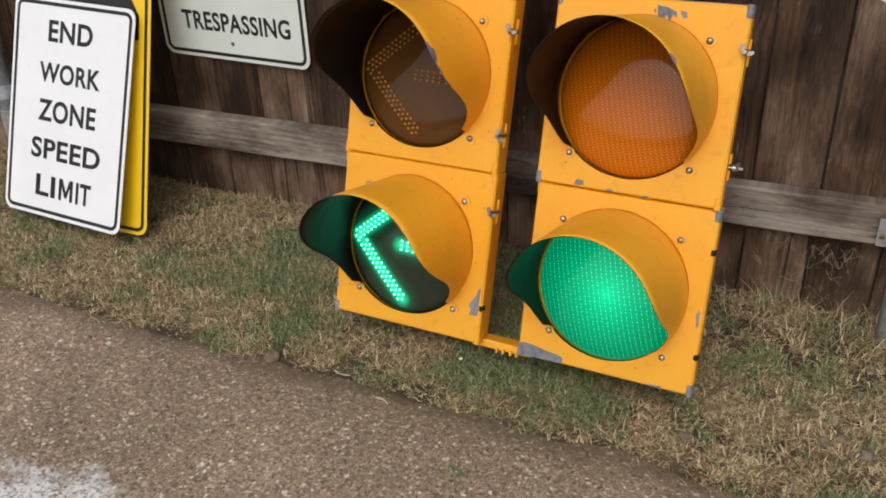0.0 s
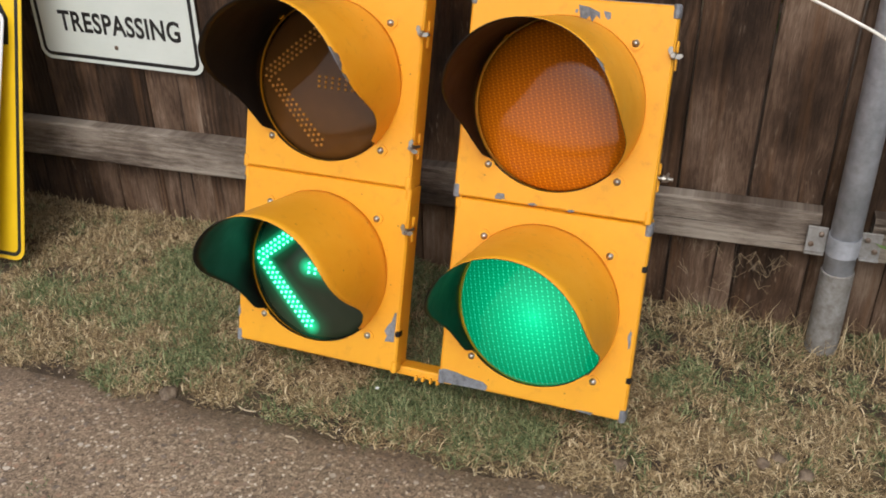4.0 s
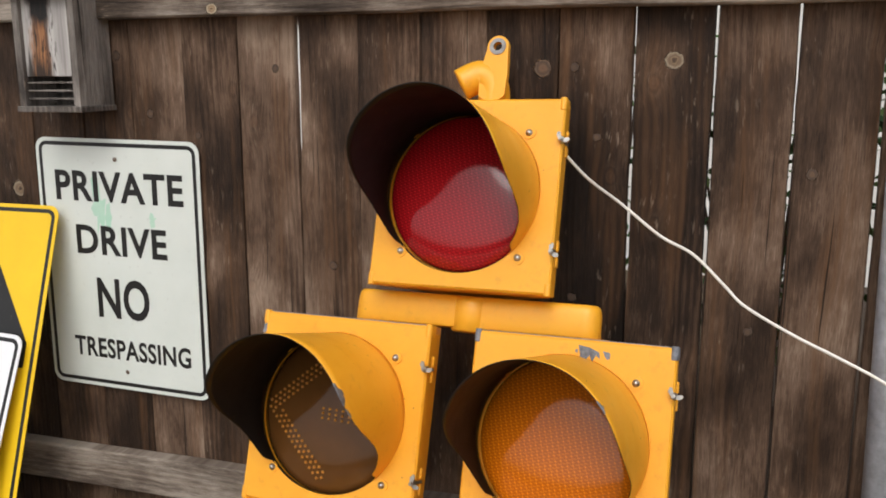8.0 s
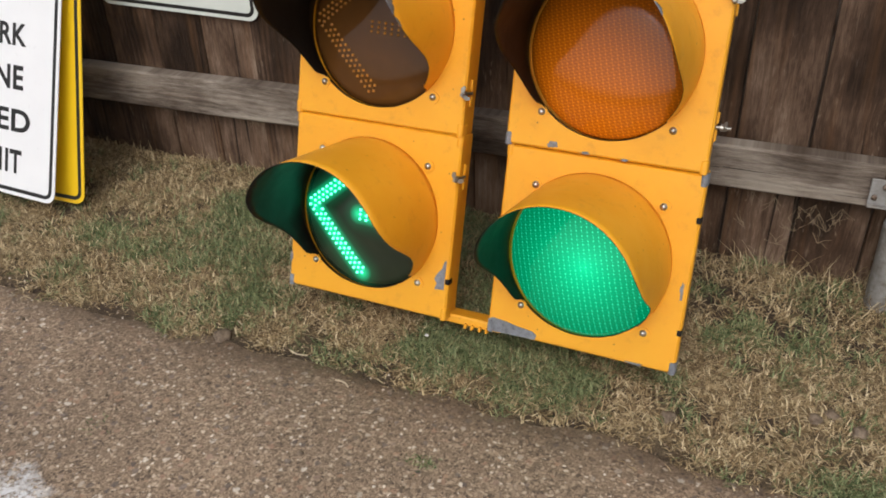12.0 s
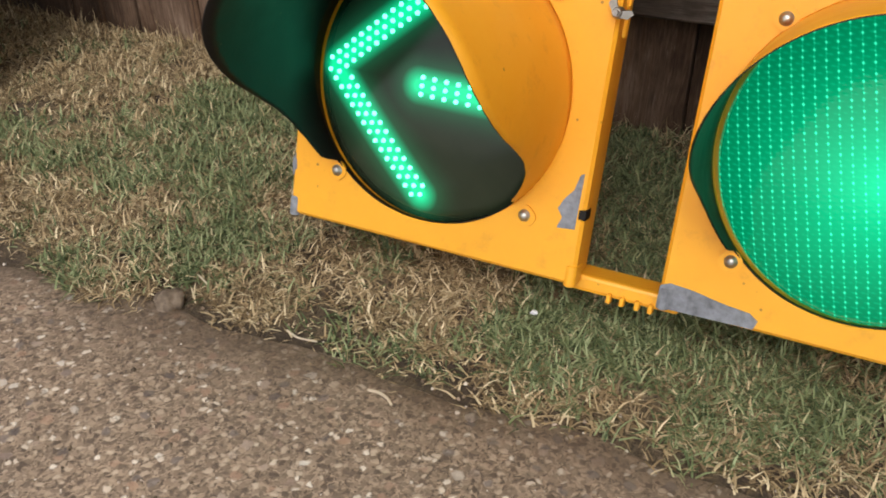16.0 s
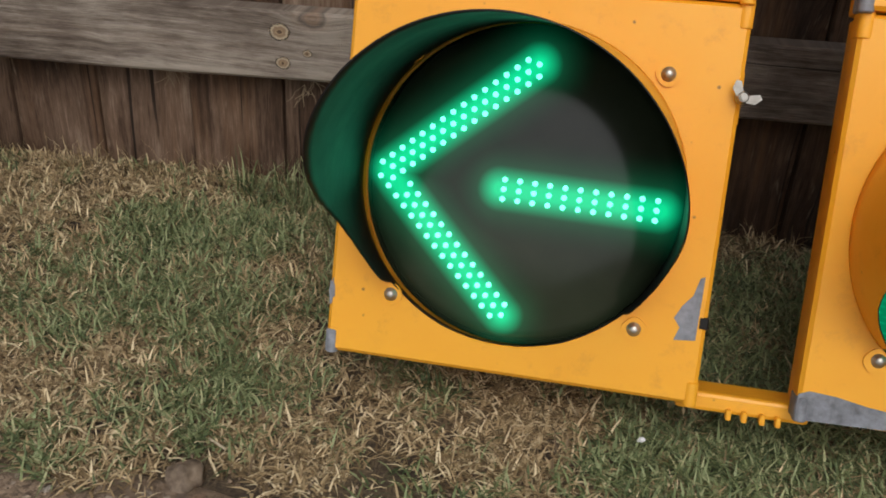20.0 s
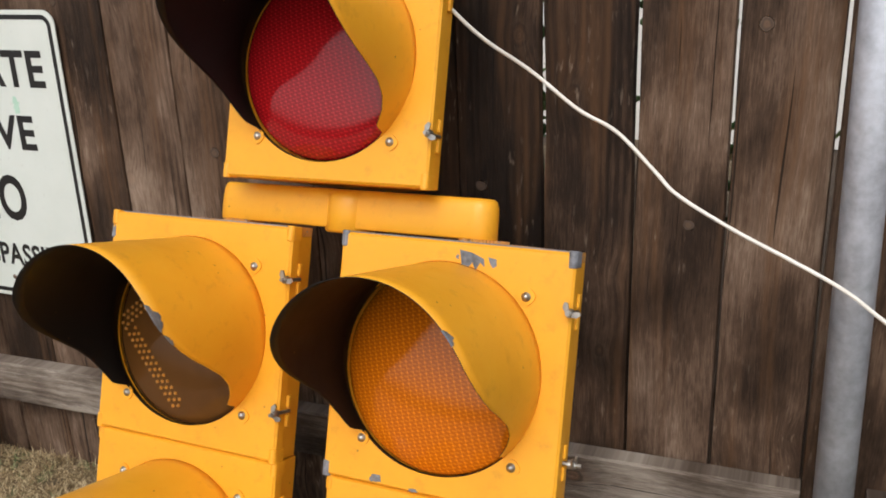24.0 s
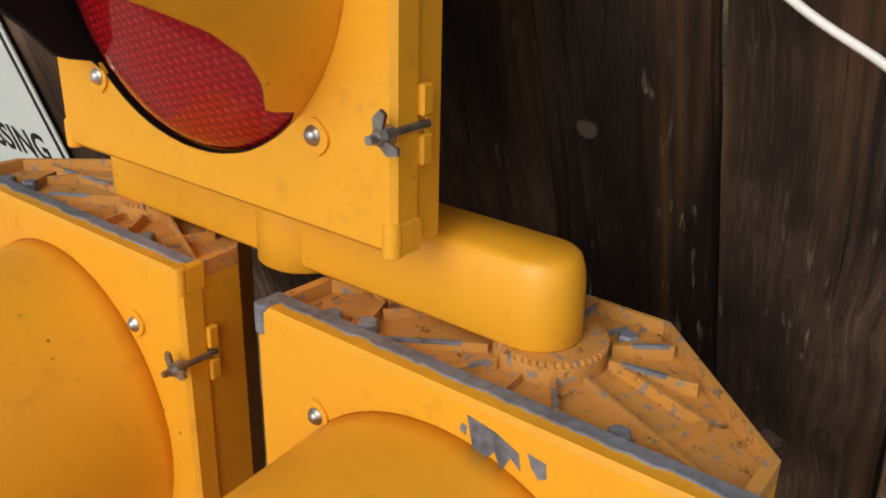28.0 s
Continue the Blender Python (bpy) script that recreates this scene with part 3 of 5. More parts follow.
def bend(x):
    """How far the road's edge wanders."""
    return -0.612 + 0.030 * noise.noise((x * 1.3, 3.1, 0)) + 0.022 * noise.noise((x * 6.0, 7.7, 0)) + 0.01 * noise.noise((x * 21.0, 1.7, 0))


def build_ground():
    xs = [-400, -60, -12, -5, *[-3 + 0.1 * i for i in range(61)], 5, 12, 60, 400]
    ys = [-400, -60, -12, -6, -4, -3, -2, *[-1.5 + 0.05 * i for i in range(36)], 1, 3, 12, 60, 400]
    bm = bmesh.new()
    grid = [[bm.verts.new((x, y, level(x, y) + (0.008 * noise.noise((x * 4, y * 4, 0)) if -3 <= x <= 3 and -0.58 < y < 0.3 else 0) - (0.012 if y < -0.65 else 0))) for y in ys] for x in xs]
    for i in range(len(xs) - 1):
        for j in range(len(ys) - 1):
            bm.faces.new((grid[i][j], grid[i + 1][j], grid[i + 1][j + 1], grid[i][j + 1]))
    ob = link("ground", bm, SOIL, smooth=True)
    return tagged(ob, "dry brown soil strip along the foot of the fence", "ground", kind="structure")


build_ground()


def build_road():
    bm = bmesh.new()
    xs = [-3 + 0.02 * i for i in range(301)]
    xs = [-30, -10, *xs, 10, 30]
    steps = [0.0, 0.012, 0.06, 0.15, 0.3, 0.6, 1.2, 2.5, 5.0]
    grid = []
    for x in xs:
        e = bend(x) if abs(x) <= 3 else -0.612
        col = [bm.verts.new((x, e + 0.004, level(x, e) - 0.02))]
        for s in steps:
            z = level(x, e - s) + 0.004
            if s == 0.0:
                z -= 0.007
            col.append(bm.verts.new((x, e - s, z + 0.003 * noise.noise((x * 7, s * 7, 2)))))
        col.append(bm.verts.new((x, e - steps[-1], level(x, e - 5) - 0.1)))
        grid.append(col)
    for a, b in zip(grid, grid[1:]):
        for i in range(len(a) - 1):
            bm.faces.new((b[i], a[i], a[i + 1], b[i + 1]))
    ob = link("road", bm, ASPHALT, smooth=True)
    return tagged(ob, "worn brown-grey asphalt drive with exposed stones", "road", kind="structure")


build_road()


# ---- fence: pickets nailed to two rails, steel posts ----
GAPS = [-0.566, -0.427, -0.281, -0.140, 0.003, 0.145, 0.285, 0.427, 0.568, 0.709, 0.854, 0.994, 1.136]
GAPS = [-0.566 - 0.146 * i for i in range(15, 0, -1)] + GAPS + [1.136 + 0.142 * i for i in range(1, 14)]
# each open joint: half its width at a height, between boards that have shrunk unevenly
OPEN = {4: ((0.90, 0.0), (0.97, 0.0042), (1.20, 0.0052), (1.24, 0.0010)), 6: ((1.0, 0.0), (1.06, 0.0012), (1.21, 0.0014)),
        9: ((0.58, 0.0002), (0.70, 0.0006), (0.76, 0.0026), (0.98, 0.0022), (1.04, 0.0009), (1.2, 0.0006)),
        10: ((0.35, 0.0008), (0.70, 0.0009), (0.75, 0.0032), (0.98, 0.0030), (1.04, 0.0016), (1.2, 0.0022)),
        11: ((0.35, 0.0010), (0.62, 0.0012), (0.78, 0.0026), (0.98, 0.0024), (1.06, 0.0012), (1.2, 0.0024)),
        12: ((0.4, 0.0008), (0.74, 0.0028), (1.2, 0.0026)), 7: ((1.0, 0.0), (1.1, 0.0006))}


def joint(k, z):
    pts = OPEN.get(k)
    return float(np.interp(z, [p[0] for p in pts], [p[1] for p in pts])) if pts else -0.0002


FENCE_TOP = 1.78
BOARD_TONE = {-3: 0.52, -2: 0.44, -1: 0.54, 0: 0.50, 1: 0.56, 2: 0.46, 3: 0.86, 4: 0.80, 5: 0.58, 6: 0.62, 7: 0.46, 8: 0.40, 9: 0.46, 10: 0.58, 11: 0.70, 12: 0.62}
fence = tagged(new("fence"), "dark weathered wooden picket fence with two rails", "fence", kind="structure")


# how strongly each board takes the darker patch half way up
DARK_PATCH = {6: 0.4, 7: 0.8, 8: 1.0, 9: 1.0, 10: 0.2}
FRONT = {}


def build_picket(i):
    rng = random.Random(100 + i)
    x0, x1 = GAPS[i], GAPS[i + 1]
    k = i - 15
    w = x1 - x0
    zs = [-0.13, 0.03, 0.2, 0.35, 0.48, 0.6, 0.66, 0.71, 0.75, 0.8, 0.86, 0.92, 0.97, 1.02, 1.06, 1.1, 1.15, 1.2, 1.25, 1.45, FENCE_TOP]
    bm = bmesh.new()
    y = rng.uniform(-0.0035, 0.0045)
    warp = rng.uniform(-0.002, 0.002)
    loops = []
    for z in zs:
        la, lb = joint(k, z) + rng.uniform(-0.0006, 0.0005), joint(k + 1, z) + rng.uniform(-0.0006, 0.0005)
        l, r, t, c = -w / 2 + la, w / 2 - lb, 0.016, 0.0024
        loops.append([bm.verts.new((px, y + py, z)) for px, py in
                      ((l + c, warp), (r - c, -warp), (r, 0.0105), (r, t), (l, t), (l, 0.0105))])
    faces = []
    for p, q in zip(loops, loops[1:]):
        faces += [bm.faces.new((p[j], p[(j + 1) % 6], q[(j + 1) % 6], q[j])) for j in range(6)]
    faces += [bm.faces.new(loops[0]), bm.faces.new(loops[-1])]
    bmesh.ops.recalc_face_normals(bm, faces=faces)
    ob = part("picket", bm, PICKET, fence, m=pose((x0 + x1) / 2, 0, 0))
    FRONT[ob.name] = (y, warp, w)
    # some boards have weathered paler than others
    ob.color = (1 - DARK_PATCH.get(k, 0.0), 1, 1, BOARD_TONE.get(k, 0.5) + rng.uniform(-0.06, 0.06))
    return ob


for i in range(len(GAPS) - 1):
    build_picket(i)


def build_rail(x0, x1, z0, z1, seed, rise=0.0):
    rng = random.Random(seed)
    bm = bmesh.new()
    loops = []
    n = 14
    for i in range(n + 1):
        x = x0 + (x1 - x0) * i / n
        d, e, f = rng.uniform(-0.0005, 0.0005), rng.uniform(-0.002, 0.002), rng.uniform(-0.0015, 0.0015)
        c = 0.004
        e, f = e + rise * x, f + rise * x
        loops.append([bm.verts.new((x, yy, zz)) for yy, zz in
                      ((-0.042 + d, z0 + c + e), (-0.042 + d, z1 - c + f), (-0.042 + c, z1 + f), (-0.005, z1 + f), (-0.005, z0 + e), (-0.042 + c, z0 + e))])
    faces = []
    for p, q in zip(loops, loops[1:]):
        faces += [bm.faces.new((p[j], p[(j + 1) % 6], q[(j + 1) % 6], q[j])) for j in range(6)]
    faces += [bm.faces.new(loops[0]), bm.faces.new(loops[-1])]
    bmesh.ops.recalc_face_normals(bm, faces=faces)
    part("rail", bm, RAIL, fence, "grey weathered horizontal timber rail").color = (1, 1, 1, 0.66)


for s, (xa, xb) in enumerate(((-2.6, -1.34), (-1.32, 1.137), (1.232, 2.8))):
    build_rail(xa, xb, 0.111, 0.206, 5 + s, 0.024)
    build_rail(xa, xb, 1.232, 1.313, 15 + s, 0.002)


def knot_material(name, stops):
    """A knot in the wood: heart, dark ring and border, running into the grain round it."""
    w = Mat(name, 0.8)
    v = w.at()
    r = w.n("VectorMath", "Value", props={"operation": "LENGTH"}, i0=w.n("VectorMath", props={"operation": "MULTIPLY"}, i0=v, i1=(1.0, 0.0, 1.0)))
    r = w.math("ADD", r, w.math("MULTIPLY_ADD", w.noise(w.at((1, 1, 1), rand=True), 3.0, 4.0), 0.5, -0.25))
    col = w.ramp(r, *stops)
    rings = w.math("MULTIPLY_ADD", w.math("SINE", w.math("MULTIPLY", r, 30.0)), 0.12, 0.85)
    col = w.mix(1.0, col, w.n("CombineColor", Red=rings, Green=rings, Blue=rings), "MULTIPLY")
    col = w.mix(w.n("ObjectInfo", "Alpha"), (0.050, 0.031, 0.021), col)
    return w.set(Base_Color=col, Alpha=w.span(r, 0.62, 0.95, 1.0, 0.0)).bump(rings, 0.3, 0.001).m


def build_knots():
    me, pale = bpy.data.meshes.new("knot"), bpy.data.meshes.new("rail_knot")
    bm = turned([(1.0, 0.0004), (0.86, 0.0000), (0.5, -0.0002), (0.02, -0.0003)], 18)
    rng = random.Random(3)
    bm.to_mesh(me)
    bm.to_mesh(pale)
    bm.free()
    me.materials.append(knot_material("wood_knot", ((0.0, (0.05, 0.026, 0.014)), (0.12, (0.24, 0.135, 0.078)), (0.36, (0.16, 0.095, 0.057)), (0.50, (0.065, 0.041, 0.027)), (0.66, (0.19, 0.127, 0.083)), (0.88, (0.10, 0.068, 0.047)))))
    pale.materials.append(knot_material("pale_rail_knot", ((0.0, (0.06, 0.035, 0.02)), (0.16, (0.13, 0.075, 0.04)), (0.26, (0.34, 0.24, 0.14)), (0.50, (0.24, 0.16, 0.10)), (0.62, (0.52, 0.42, 0.29)), (0.85, (0.36, 0.29, 0.21)))))
    me.shade_smooth()
    pale.shade_smooth()
    boards = sorted((ob for ob in fence.children if ob.name.startswith("picket")), key=lambda ob: ob.location.x)
    spots = ((-0.472, 1.358, 0.013), (-0.464, 1.152, 0.014), (-0.249, 0.976, 0.010), (-0.378, 1.022, 0.012), (-0.771, 0.834, 0.026), (-1.035, 0.965, 0.012), (0.782, 1.138, 0.021),
             (0.598, 1.126, 0.012), (0.537, 1.124, 0.022), (0.645, 0.995, 0.012), (1.031, 0.938, 0.013), (-0.050, 1.123, 0.010), (0.075, 0.701, 0.014), (0.604, 0.678, 0.014), (0.762, 0.376, 0.015), (0.940, 0.637, 0.012))
    for x, z, r in spots:
        r *= 1.05
        ob = min(boards, key=lambda b: abs(b.location.x - x))
        y, warp, wide = FRONT[ob.name]
        k = place("knot", pale if r > 0.021 and x != 0.537 else me, ob, pose(x - ob.location.x, y - 2 * warp * (x - ob.location.x) / wide, z, 0, rng.uniform(-12, 12), 0) @ Matrix.Diagonal((r, 1, r * rng.uniform(0.75, 1.1), 1)))
        k.color = (1, 1, 1, 0.55 if r > 0.021 else rng.uniform(0.15, 0.5))
    rails = [ob for ob in fence.children if ob.name.startswith("rail")]
    for x, z, r in ((-0.767, 1.278, 0.012), (-0.124, 1.295, 0.011), (-0.171, 1.247, 0.011), (0.371, 1.285, 0.012), (0.858, 1.253, 0.012), (-0.128, 0.175, 0.011), (-0.124, 0.133, 0.008), (-0.090, 0.149, 0.005)):
        ob = rails[2] if z < 1 else rails[3]
        place("knot", pale, ob, pose(x, -0.0427, z) @ Matrix.Diagonal((r * 1.5, 1, r * 1.2, 1)))


build_knots()


def build_post(x, lean):
    post = tagged(new("fence_post"), "galvanised steel fence post standing before the pickets", "post", "fence posts")
    post.matrix_basis = pose(x, -0.060, 0, 0, lean, 0)
    part("pole", turned([(0.0285, -0.2), (0.0285, 1.75)], 40, "z"), GALV, post, smooth=False)
    for p in post.children:
        p.data.shade_smooth()
    part("sleeve", turned([(0.029, -0.18), (0.0318, -0.18), (0.0318, 0.122), (0.029, 0.124)], 40, "z", ring=True), DULL_ZINC, post, "dull zinc sleeve, stained at its foot")
    for z in (0.182, 1.273):
        clamp = part("rail_clamp", turned([(0.0288, z - 0.02), (0.0305, z - 0.02), (0.0305, z + 0.02), (0.0288, z + 0.02)], 40, "z", ring=True), GALV, post, "zinc rail clamp")
        for side in (-1, 1):
            bm = box(0.03 if side > 0 else -0.068, 0.068 if side > 0 else -0.03, 0.008, 0.0125, z - 0.03, z + 0.026, 0.001)
            part("flange", bm, DULL_ZINC, clamp)
            part("flange_lip", box(side * 0.05 - 0.018, side * 0.05 + 0.018, -0.002, 0.008, z - 0.032, z - 0.028, 0.001), DULL_ZINC, clamp)
            for dx, dz in ((0.042, 0.012), (0.058, -0.012)):
                part("bolt", turned([(0.0055, 0.009), (0.0055, 0.004), (0.003, 0.0025)], 8, "y", at=(side * dx, 0, z + dz)), RUST, clamp)
    return post


build_post(1.187, -0.9)
build_post(-1.335, 0.0)

# an added pale wall, so that the open joints look bright
backdrop = tagged(link("wall_neighbour", box(-12, 12, 3.6, 3.8, -0.3, 2.7), PALE_WALL), "pale backdrop wall added behind the fence to brighten its gaps", "wall", kind="structure")


# ---- traffic signal ----
W, H = 0.3500, 0.3535
CX, CZ = 0.1725, 0.1770
signal = thing("traffic_signal", frame_matrix((0.0686, -0.4870, 0.0013), (0.9991, -0.0350, 0.0220), (-0.0091, 0.3334, 0.9428)),
               "yellow five-section traffic signal leaning on the fence, green lamps lit", "traffic signal")
PLAN = [(0.003, 0.018), (0.347, 0.018), (0.3445, 0.060), (0.231, 0.166), (0.121, 0.166), (0.0055, 0.062)]


def door_mesh():
    bm = bmesh.new()
    n, r = 64, 0.1474
    rows = []
    for i in range(n):
        a = 2 * math.pi * i / n + math.pi / 4
        c, s = math.cos(a), math.sin(a)
        k = 1 / max(abs(c), abs(s))
        def sq(inset):
            return W / 2 + c * k * (W / 2 - inset), H / 2 + s * k * (H / 2 - inset)
        (ox, oz), (bx, bz) = sq(0.001), sq(0.0045)
        ix, iz = CX - 0.004 + r * c, CZ + r * s
        rows.append([bm.verts.new(p) for p in ((ix, 0.02, iz), (ix, 0.001, iz), (ix + 0.001 * c, 0.0, iz + 0.001 * s), (bx, 0.0, bz), (ox, 0.0035, oz), (ox, 0.020, oz))])
    faces = []
    for i in range(n):
        p, q = rows[i], rows[(i + 1) % n]
        faces += [bm.faces.new((p[j], q[j], q[(j + 1) % 6], p[(j + 1) % 6])) for j in range(6)]
    bmesh.ops.recalc_face_normals(bm, faces=faces)
    return bm


def visor_length(a):
    """How far the visor reaches forward at the angle a (degrees) from its top."""
    return float(np.interp(abs(a), VISOR_AT, VISOR_REACH))


VISOR_AT = (0, 30, 50, 62, 70, 76, 82, 88, 94, 100, 106, 113, 121, 127, 131, 133, 138, 180)
VISOR_REACH = (0.240, 0.237, 0.233, 0.227, 0.220, 0.210, 0.196, 0.177, 0.151, 0.118, 0.086, 0.061, 0.044, 0.036, 0.030, 0.006, 0.001, -0.002)
VIS_DROP, VIS_R, VIS_TAPER = 0.020, 0.1480, 0.055


def visor_mesh():
    bm = bmesh.new()
    n, m = 216, 10
    out, inn = [], []
    for i in range(n):
        a = -180 + 360 * i / n
        length = visor_length(a)
        c, s = math.cos(radians(a)), math.sin(radians(a))
        for grid, r in ((out, VIS_R), (inn, VIS_R - 0.0010)):
            reach = [(length + 0.008) * j / m for j in range(m + 1)]
            grid.append([bm.verts.new((CX - 0.004 + (r - VIS_TAPER * d) * s, 0.008 - d, CZ + (r - VIS_TAPER * d) * c - VIS_DROP * d)) for d in reach])
    for i in range(n):
        k = (i + 1) % n
        for j in range(m):
            f = bm.faces.new((out[i][j], out[k][j], out[k][j + 1], out[i][j + 1]))
            f.material_index, f.smooth = 0, True
            f = bm.faces.new((inn[k][j], inn[i][j], inn[i][j + 1], inn[k][j + 1]))
            f.material_index, f.smooth = 1, True
        bm.faces.new((out[i][m], out[k][m], inn[k][m], inn[i][m])).material_index = 1
        bm.faces.new((out[k][0], out[i][0], inn[i][0], inn[k][0]))
    bmesh.ops.recalc_face_normals(bm, faces=bm.faces[:])
    return bm


def lens_mesh():
    prof = [(0.1445 * math.sin(radians(90 * k / 14)) if k else 0.0005, -0.026 + 0.032 * (1 - math.cos(radians(90 * k / 14)))) for k in range(15)]
    prof += [(0.1462, 0.010)]
    return turned(prof[::-1], 64, "y", at=(CX, 0, CZ))


def flat_lens_mesh():
    return turned([(0.1462, 0.012), (0.1458, 0.006), (0.13, -0.001), (0.09, -0.005), (0.045, -0.0075), (0.0005, -0.008)], 64, "y", at=(CX, 0, CZ))


def mesh_of(name, bm, mats, smooth=False):
    me = bpy.data.meshes.new(name)
    bm.normal_update()
    bm.to_mesh(me)
    bm.free()
    for mat in mats if isinstance(mats, (list, tuple)) else [mats]:
        me.materials.append(mat)
    if smooth:
        me.shade_smooth()
    return me


DOOR = mesh_of("door", door_mesh(), YELLOW)
VISOR = mesh_of("visor", visor_mesh(), [YELLOW, BLACKPAINT])
SCREW = mesh_of("screw", turned([(0.0066, 0.001), (0.0064, -0.0007), (0.0052, -0.0010), (0.0047, -0.0030), (0.0026, -0.0046), (0.0004, -0.005)], 16), STEEL, True)
TAB = mesh_of("visor_tab", prism(rounded(0.022, 0.021, 0.0085, 4), -0.0022, 0.001), YELLOW)
def lug_mesh():
    bm = turned([(0.0048, -0.0115), (0.0062, -0.0104), (0.0064, 0.0), (0.0062, 0.0104), (0.0048, 0.0115)], 24, "z", at=(0, 0.0042, 0))
    return box(-0.0060, 0.0060, 0.006, 0.024, -0.0105, 0.0105, 0.001, bm)


LUG, BARELUG = mesh_of("hinge_lug", lug_mesh(), YELLOW), mesh_of("hinge_lug", lug_mesh(), CHIP)
ear = box(-0.001, 0.0055, 0.021, 0.031, 0.005, 0.024, 0.0015)
box(-0.001, 0.0055, 0.021, 0.031, -0.024, -0.005, 0.0015, ear)
box(-0.001, 0.003, 0.027, 0.033, -0.008, 0.008, 0.001, ear)
EAR = mesh_of("latch_ear", ear, YELLOW)
# a black block stands in for the shade inside an empty slot
SLOT_DARK = mesh_of("latch_slot", box(-0.005, 0.0035, -0.0006, 0.016, -0.0055, 0.0055, 0.001), BLACKPAINT)


def wing_mesh():
    bm = tube([(0, 0.030, 0), (0, -0.020, 0)], 0.0028, 10)
    turned([(0.0062, -0.003), (0.0058, -0.010), (0.0040, -0.014)], 12, "y", bm)
    for s in (-1, 1):
        prism([(s * 0.003, -0.003), (s * 0.0115, 0.001), (s * 0.0135, 0.008), (s * 0.0095, 0.010), (s * 0.003, 0.004)], -0.0118, -0.0092, bm)
    return bm


WING = mesh_of("wing_nut", wing_mesh(), WORN_STEEL)
LED = mesh_of("led", turned([(0.0025, 0.002), (0.0025, -0.001), (0.0016, -0.0019), (0.0003, -0.0023)], 10), LED_ON, True)
LED_DARK = mesh_of("led", turned([(0.0027, 0.002), (0.0027, -0.001), (0.0018, -0.0022), (0.0003, -0.0026)], 10), LED_OFF, True)


def lens_depth(x, z):
    """Where the face of a flat arrow lens lies at a place of its section."""
    r = math.hypot(x - CX, z - CZ)
    return float(np.interp(r, (0, 0.045, 0.09, 0.13, 0.1485), (-0.008, -0.0075, -0.005, -0.001, 0.006)))


def arrow(section, mesh):
    """Three close rows of LEDs along each stroke of a left arrow."""
    for k, (p, q, n) in enumerate(STROKES):
        p, q = Vector(p), Vector(q)
        way = (q - p).normalized()
        side = Vector((-way.y, way.x))
        for row in (-1, 0, 1):
            for i in range(n):
                if k == 1 and i < 2 and row >= 0:
                    continue
                c = p + (q - p) * ((i + (0.5 if row == 0 and k < 2 else 0.25 if k == 2 else 0.0)) / (n - 0.5)) + side * row * 0.0088
                place("led", mesh, section, pose(c.x, lens_depth(c.x, c.y) - 0.0006, c.y))


SHALLOW = [(0.003, 0.018), (0.347, 0.018), (0.346, 0.044), (0.231, 0.166), (0.121, 0.166), (0.004, 0.046)]


def build_section(x, y, z, turn, glass, wings=(True, True), lugs=(), top=False, label=""):
    """One signal head: a housing with its door, visor, lens, screws and latches."""
    high = H - 0.0135 if top else H - 0.001
    sec = part("housing", stand(SHALLOW if glass == "red" else PLAN, 0.001, high, bevel=0.002), YELLOW, signal, label, pose(x, y, z, 0, turn, 0))
    place("door", DOOR, sec)
    place("visor", VISOR, sec, label="yellow cutaway visor, black inside")
    for dx, dz in ((0.061, 0.064), (0.2865, 0.063), (0.2865, 0.289), (0.061, 0.289)):
        place("screw", SCREW, sec, pose(dx, -0.0022, dz))
        turn_to = math.degrees(math.atan2(CZ - dz, CX - dx))
        place("visor_tab", TAB, sec, pose(dx - 0.001 * math.cos(radians(turn_to)), 0, dz - 0.001 * math.sin(radians(turn_to)), 0, -turn_to, 0))
    for k, (dx, dz) in enumerate(((0.006, 0.010), (W - 0.006, 0.010), (W - 0.006, H - 0.010), (0.006, H - 0.010))):
        place("hinge_lug", BARELUG if k in lugs else LUG, sec, pose(dx, 0, dz))
    for k, dz in enumerate((0.076, 0.275)):
        if not wings[k]:
            place("latch_slot", SLOT_DARK, sec, pose(0.347, 0, dz), "black block for the shade inside an empty latch slot")
        else:
            place("latch_ear", EAR, sec, pose(0.3465, 0, dz))
            if wings[k] == "open":
                place("wing_nut", WING, sec, pose(0.3535, 0.022, dz, 0, 0, 90), "steel wing nut swung open")
            else:
                place("wing_nut", WING, sec, pose(0.349, -0.001, dz, 0, 62 - 30 * k, 0))
    if glass in ("red", "amber", "green"):
        mat = {"red": RED_LENS, "amber": AMBER_LENS, "green": GREEN_LENS}[glass]
        part("lens", lens_mesh(), mat, sec, {"red": "unlit red prismatic lens", "amber": "unlit amber prismatic lens", "green": "lit green prismatic lens"}[glass], smooth=True)
    elif glass == "amber_arrow":
        part("lens", flat_lens_mesh(), SMOKE_BROWN, sec, "smoked brown lens over unlit arrow", smooth=True)
        arrow(sec, LED_DARK)
    else:
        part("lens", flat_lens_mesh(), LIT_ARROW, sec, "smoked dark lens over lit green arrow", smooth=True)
        arrow(sec, LED)
    return sec


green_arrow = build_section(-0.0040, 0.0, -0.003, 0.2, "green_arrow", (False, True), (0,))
amber_arrow = build_section(-0.0038, -0.0045, 0.3500, 0.2, "amber_arrow", (True, True), (), True)
green_ball = build_section(0.4301, 0.0040, -0.0041, 0.2, "green", (False, False), (0, 1, 2))
amber_ball = build_section(0.4279, -0.0030, 0.3498, 0.2, "amber", ("open", True), (0, 2, 3), True)
red_ball = build_section(0.2062, 0.0010, 0.7707, 0.0, "red", (True, True))


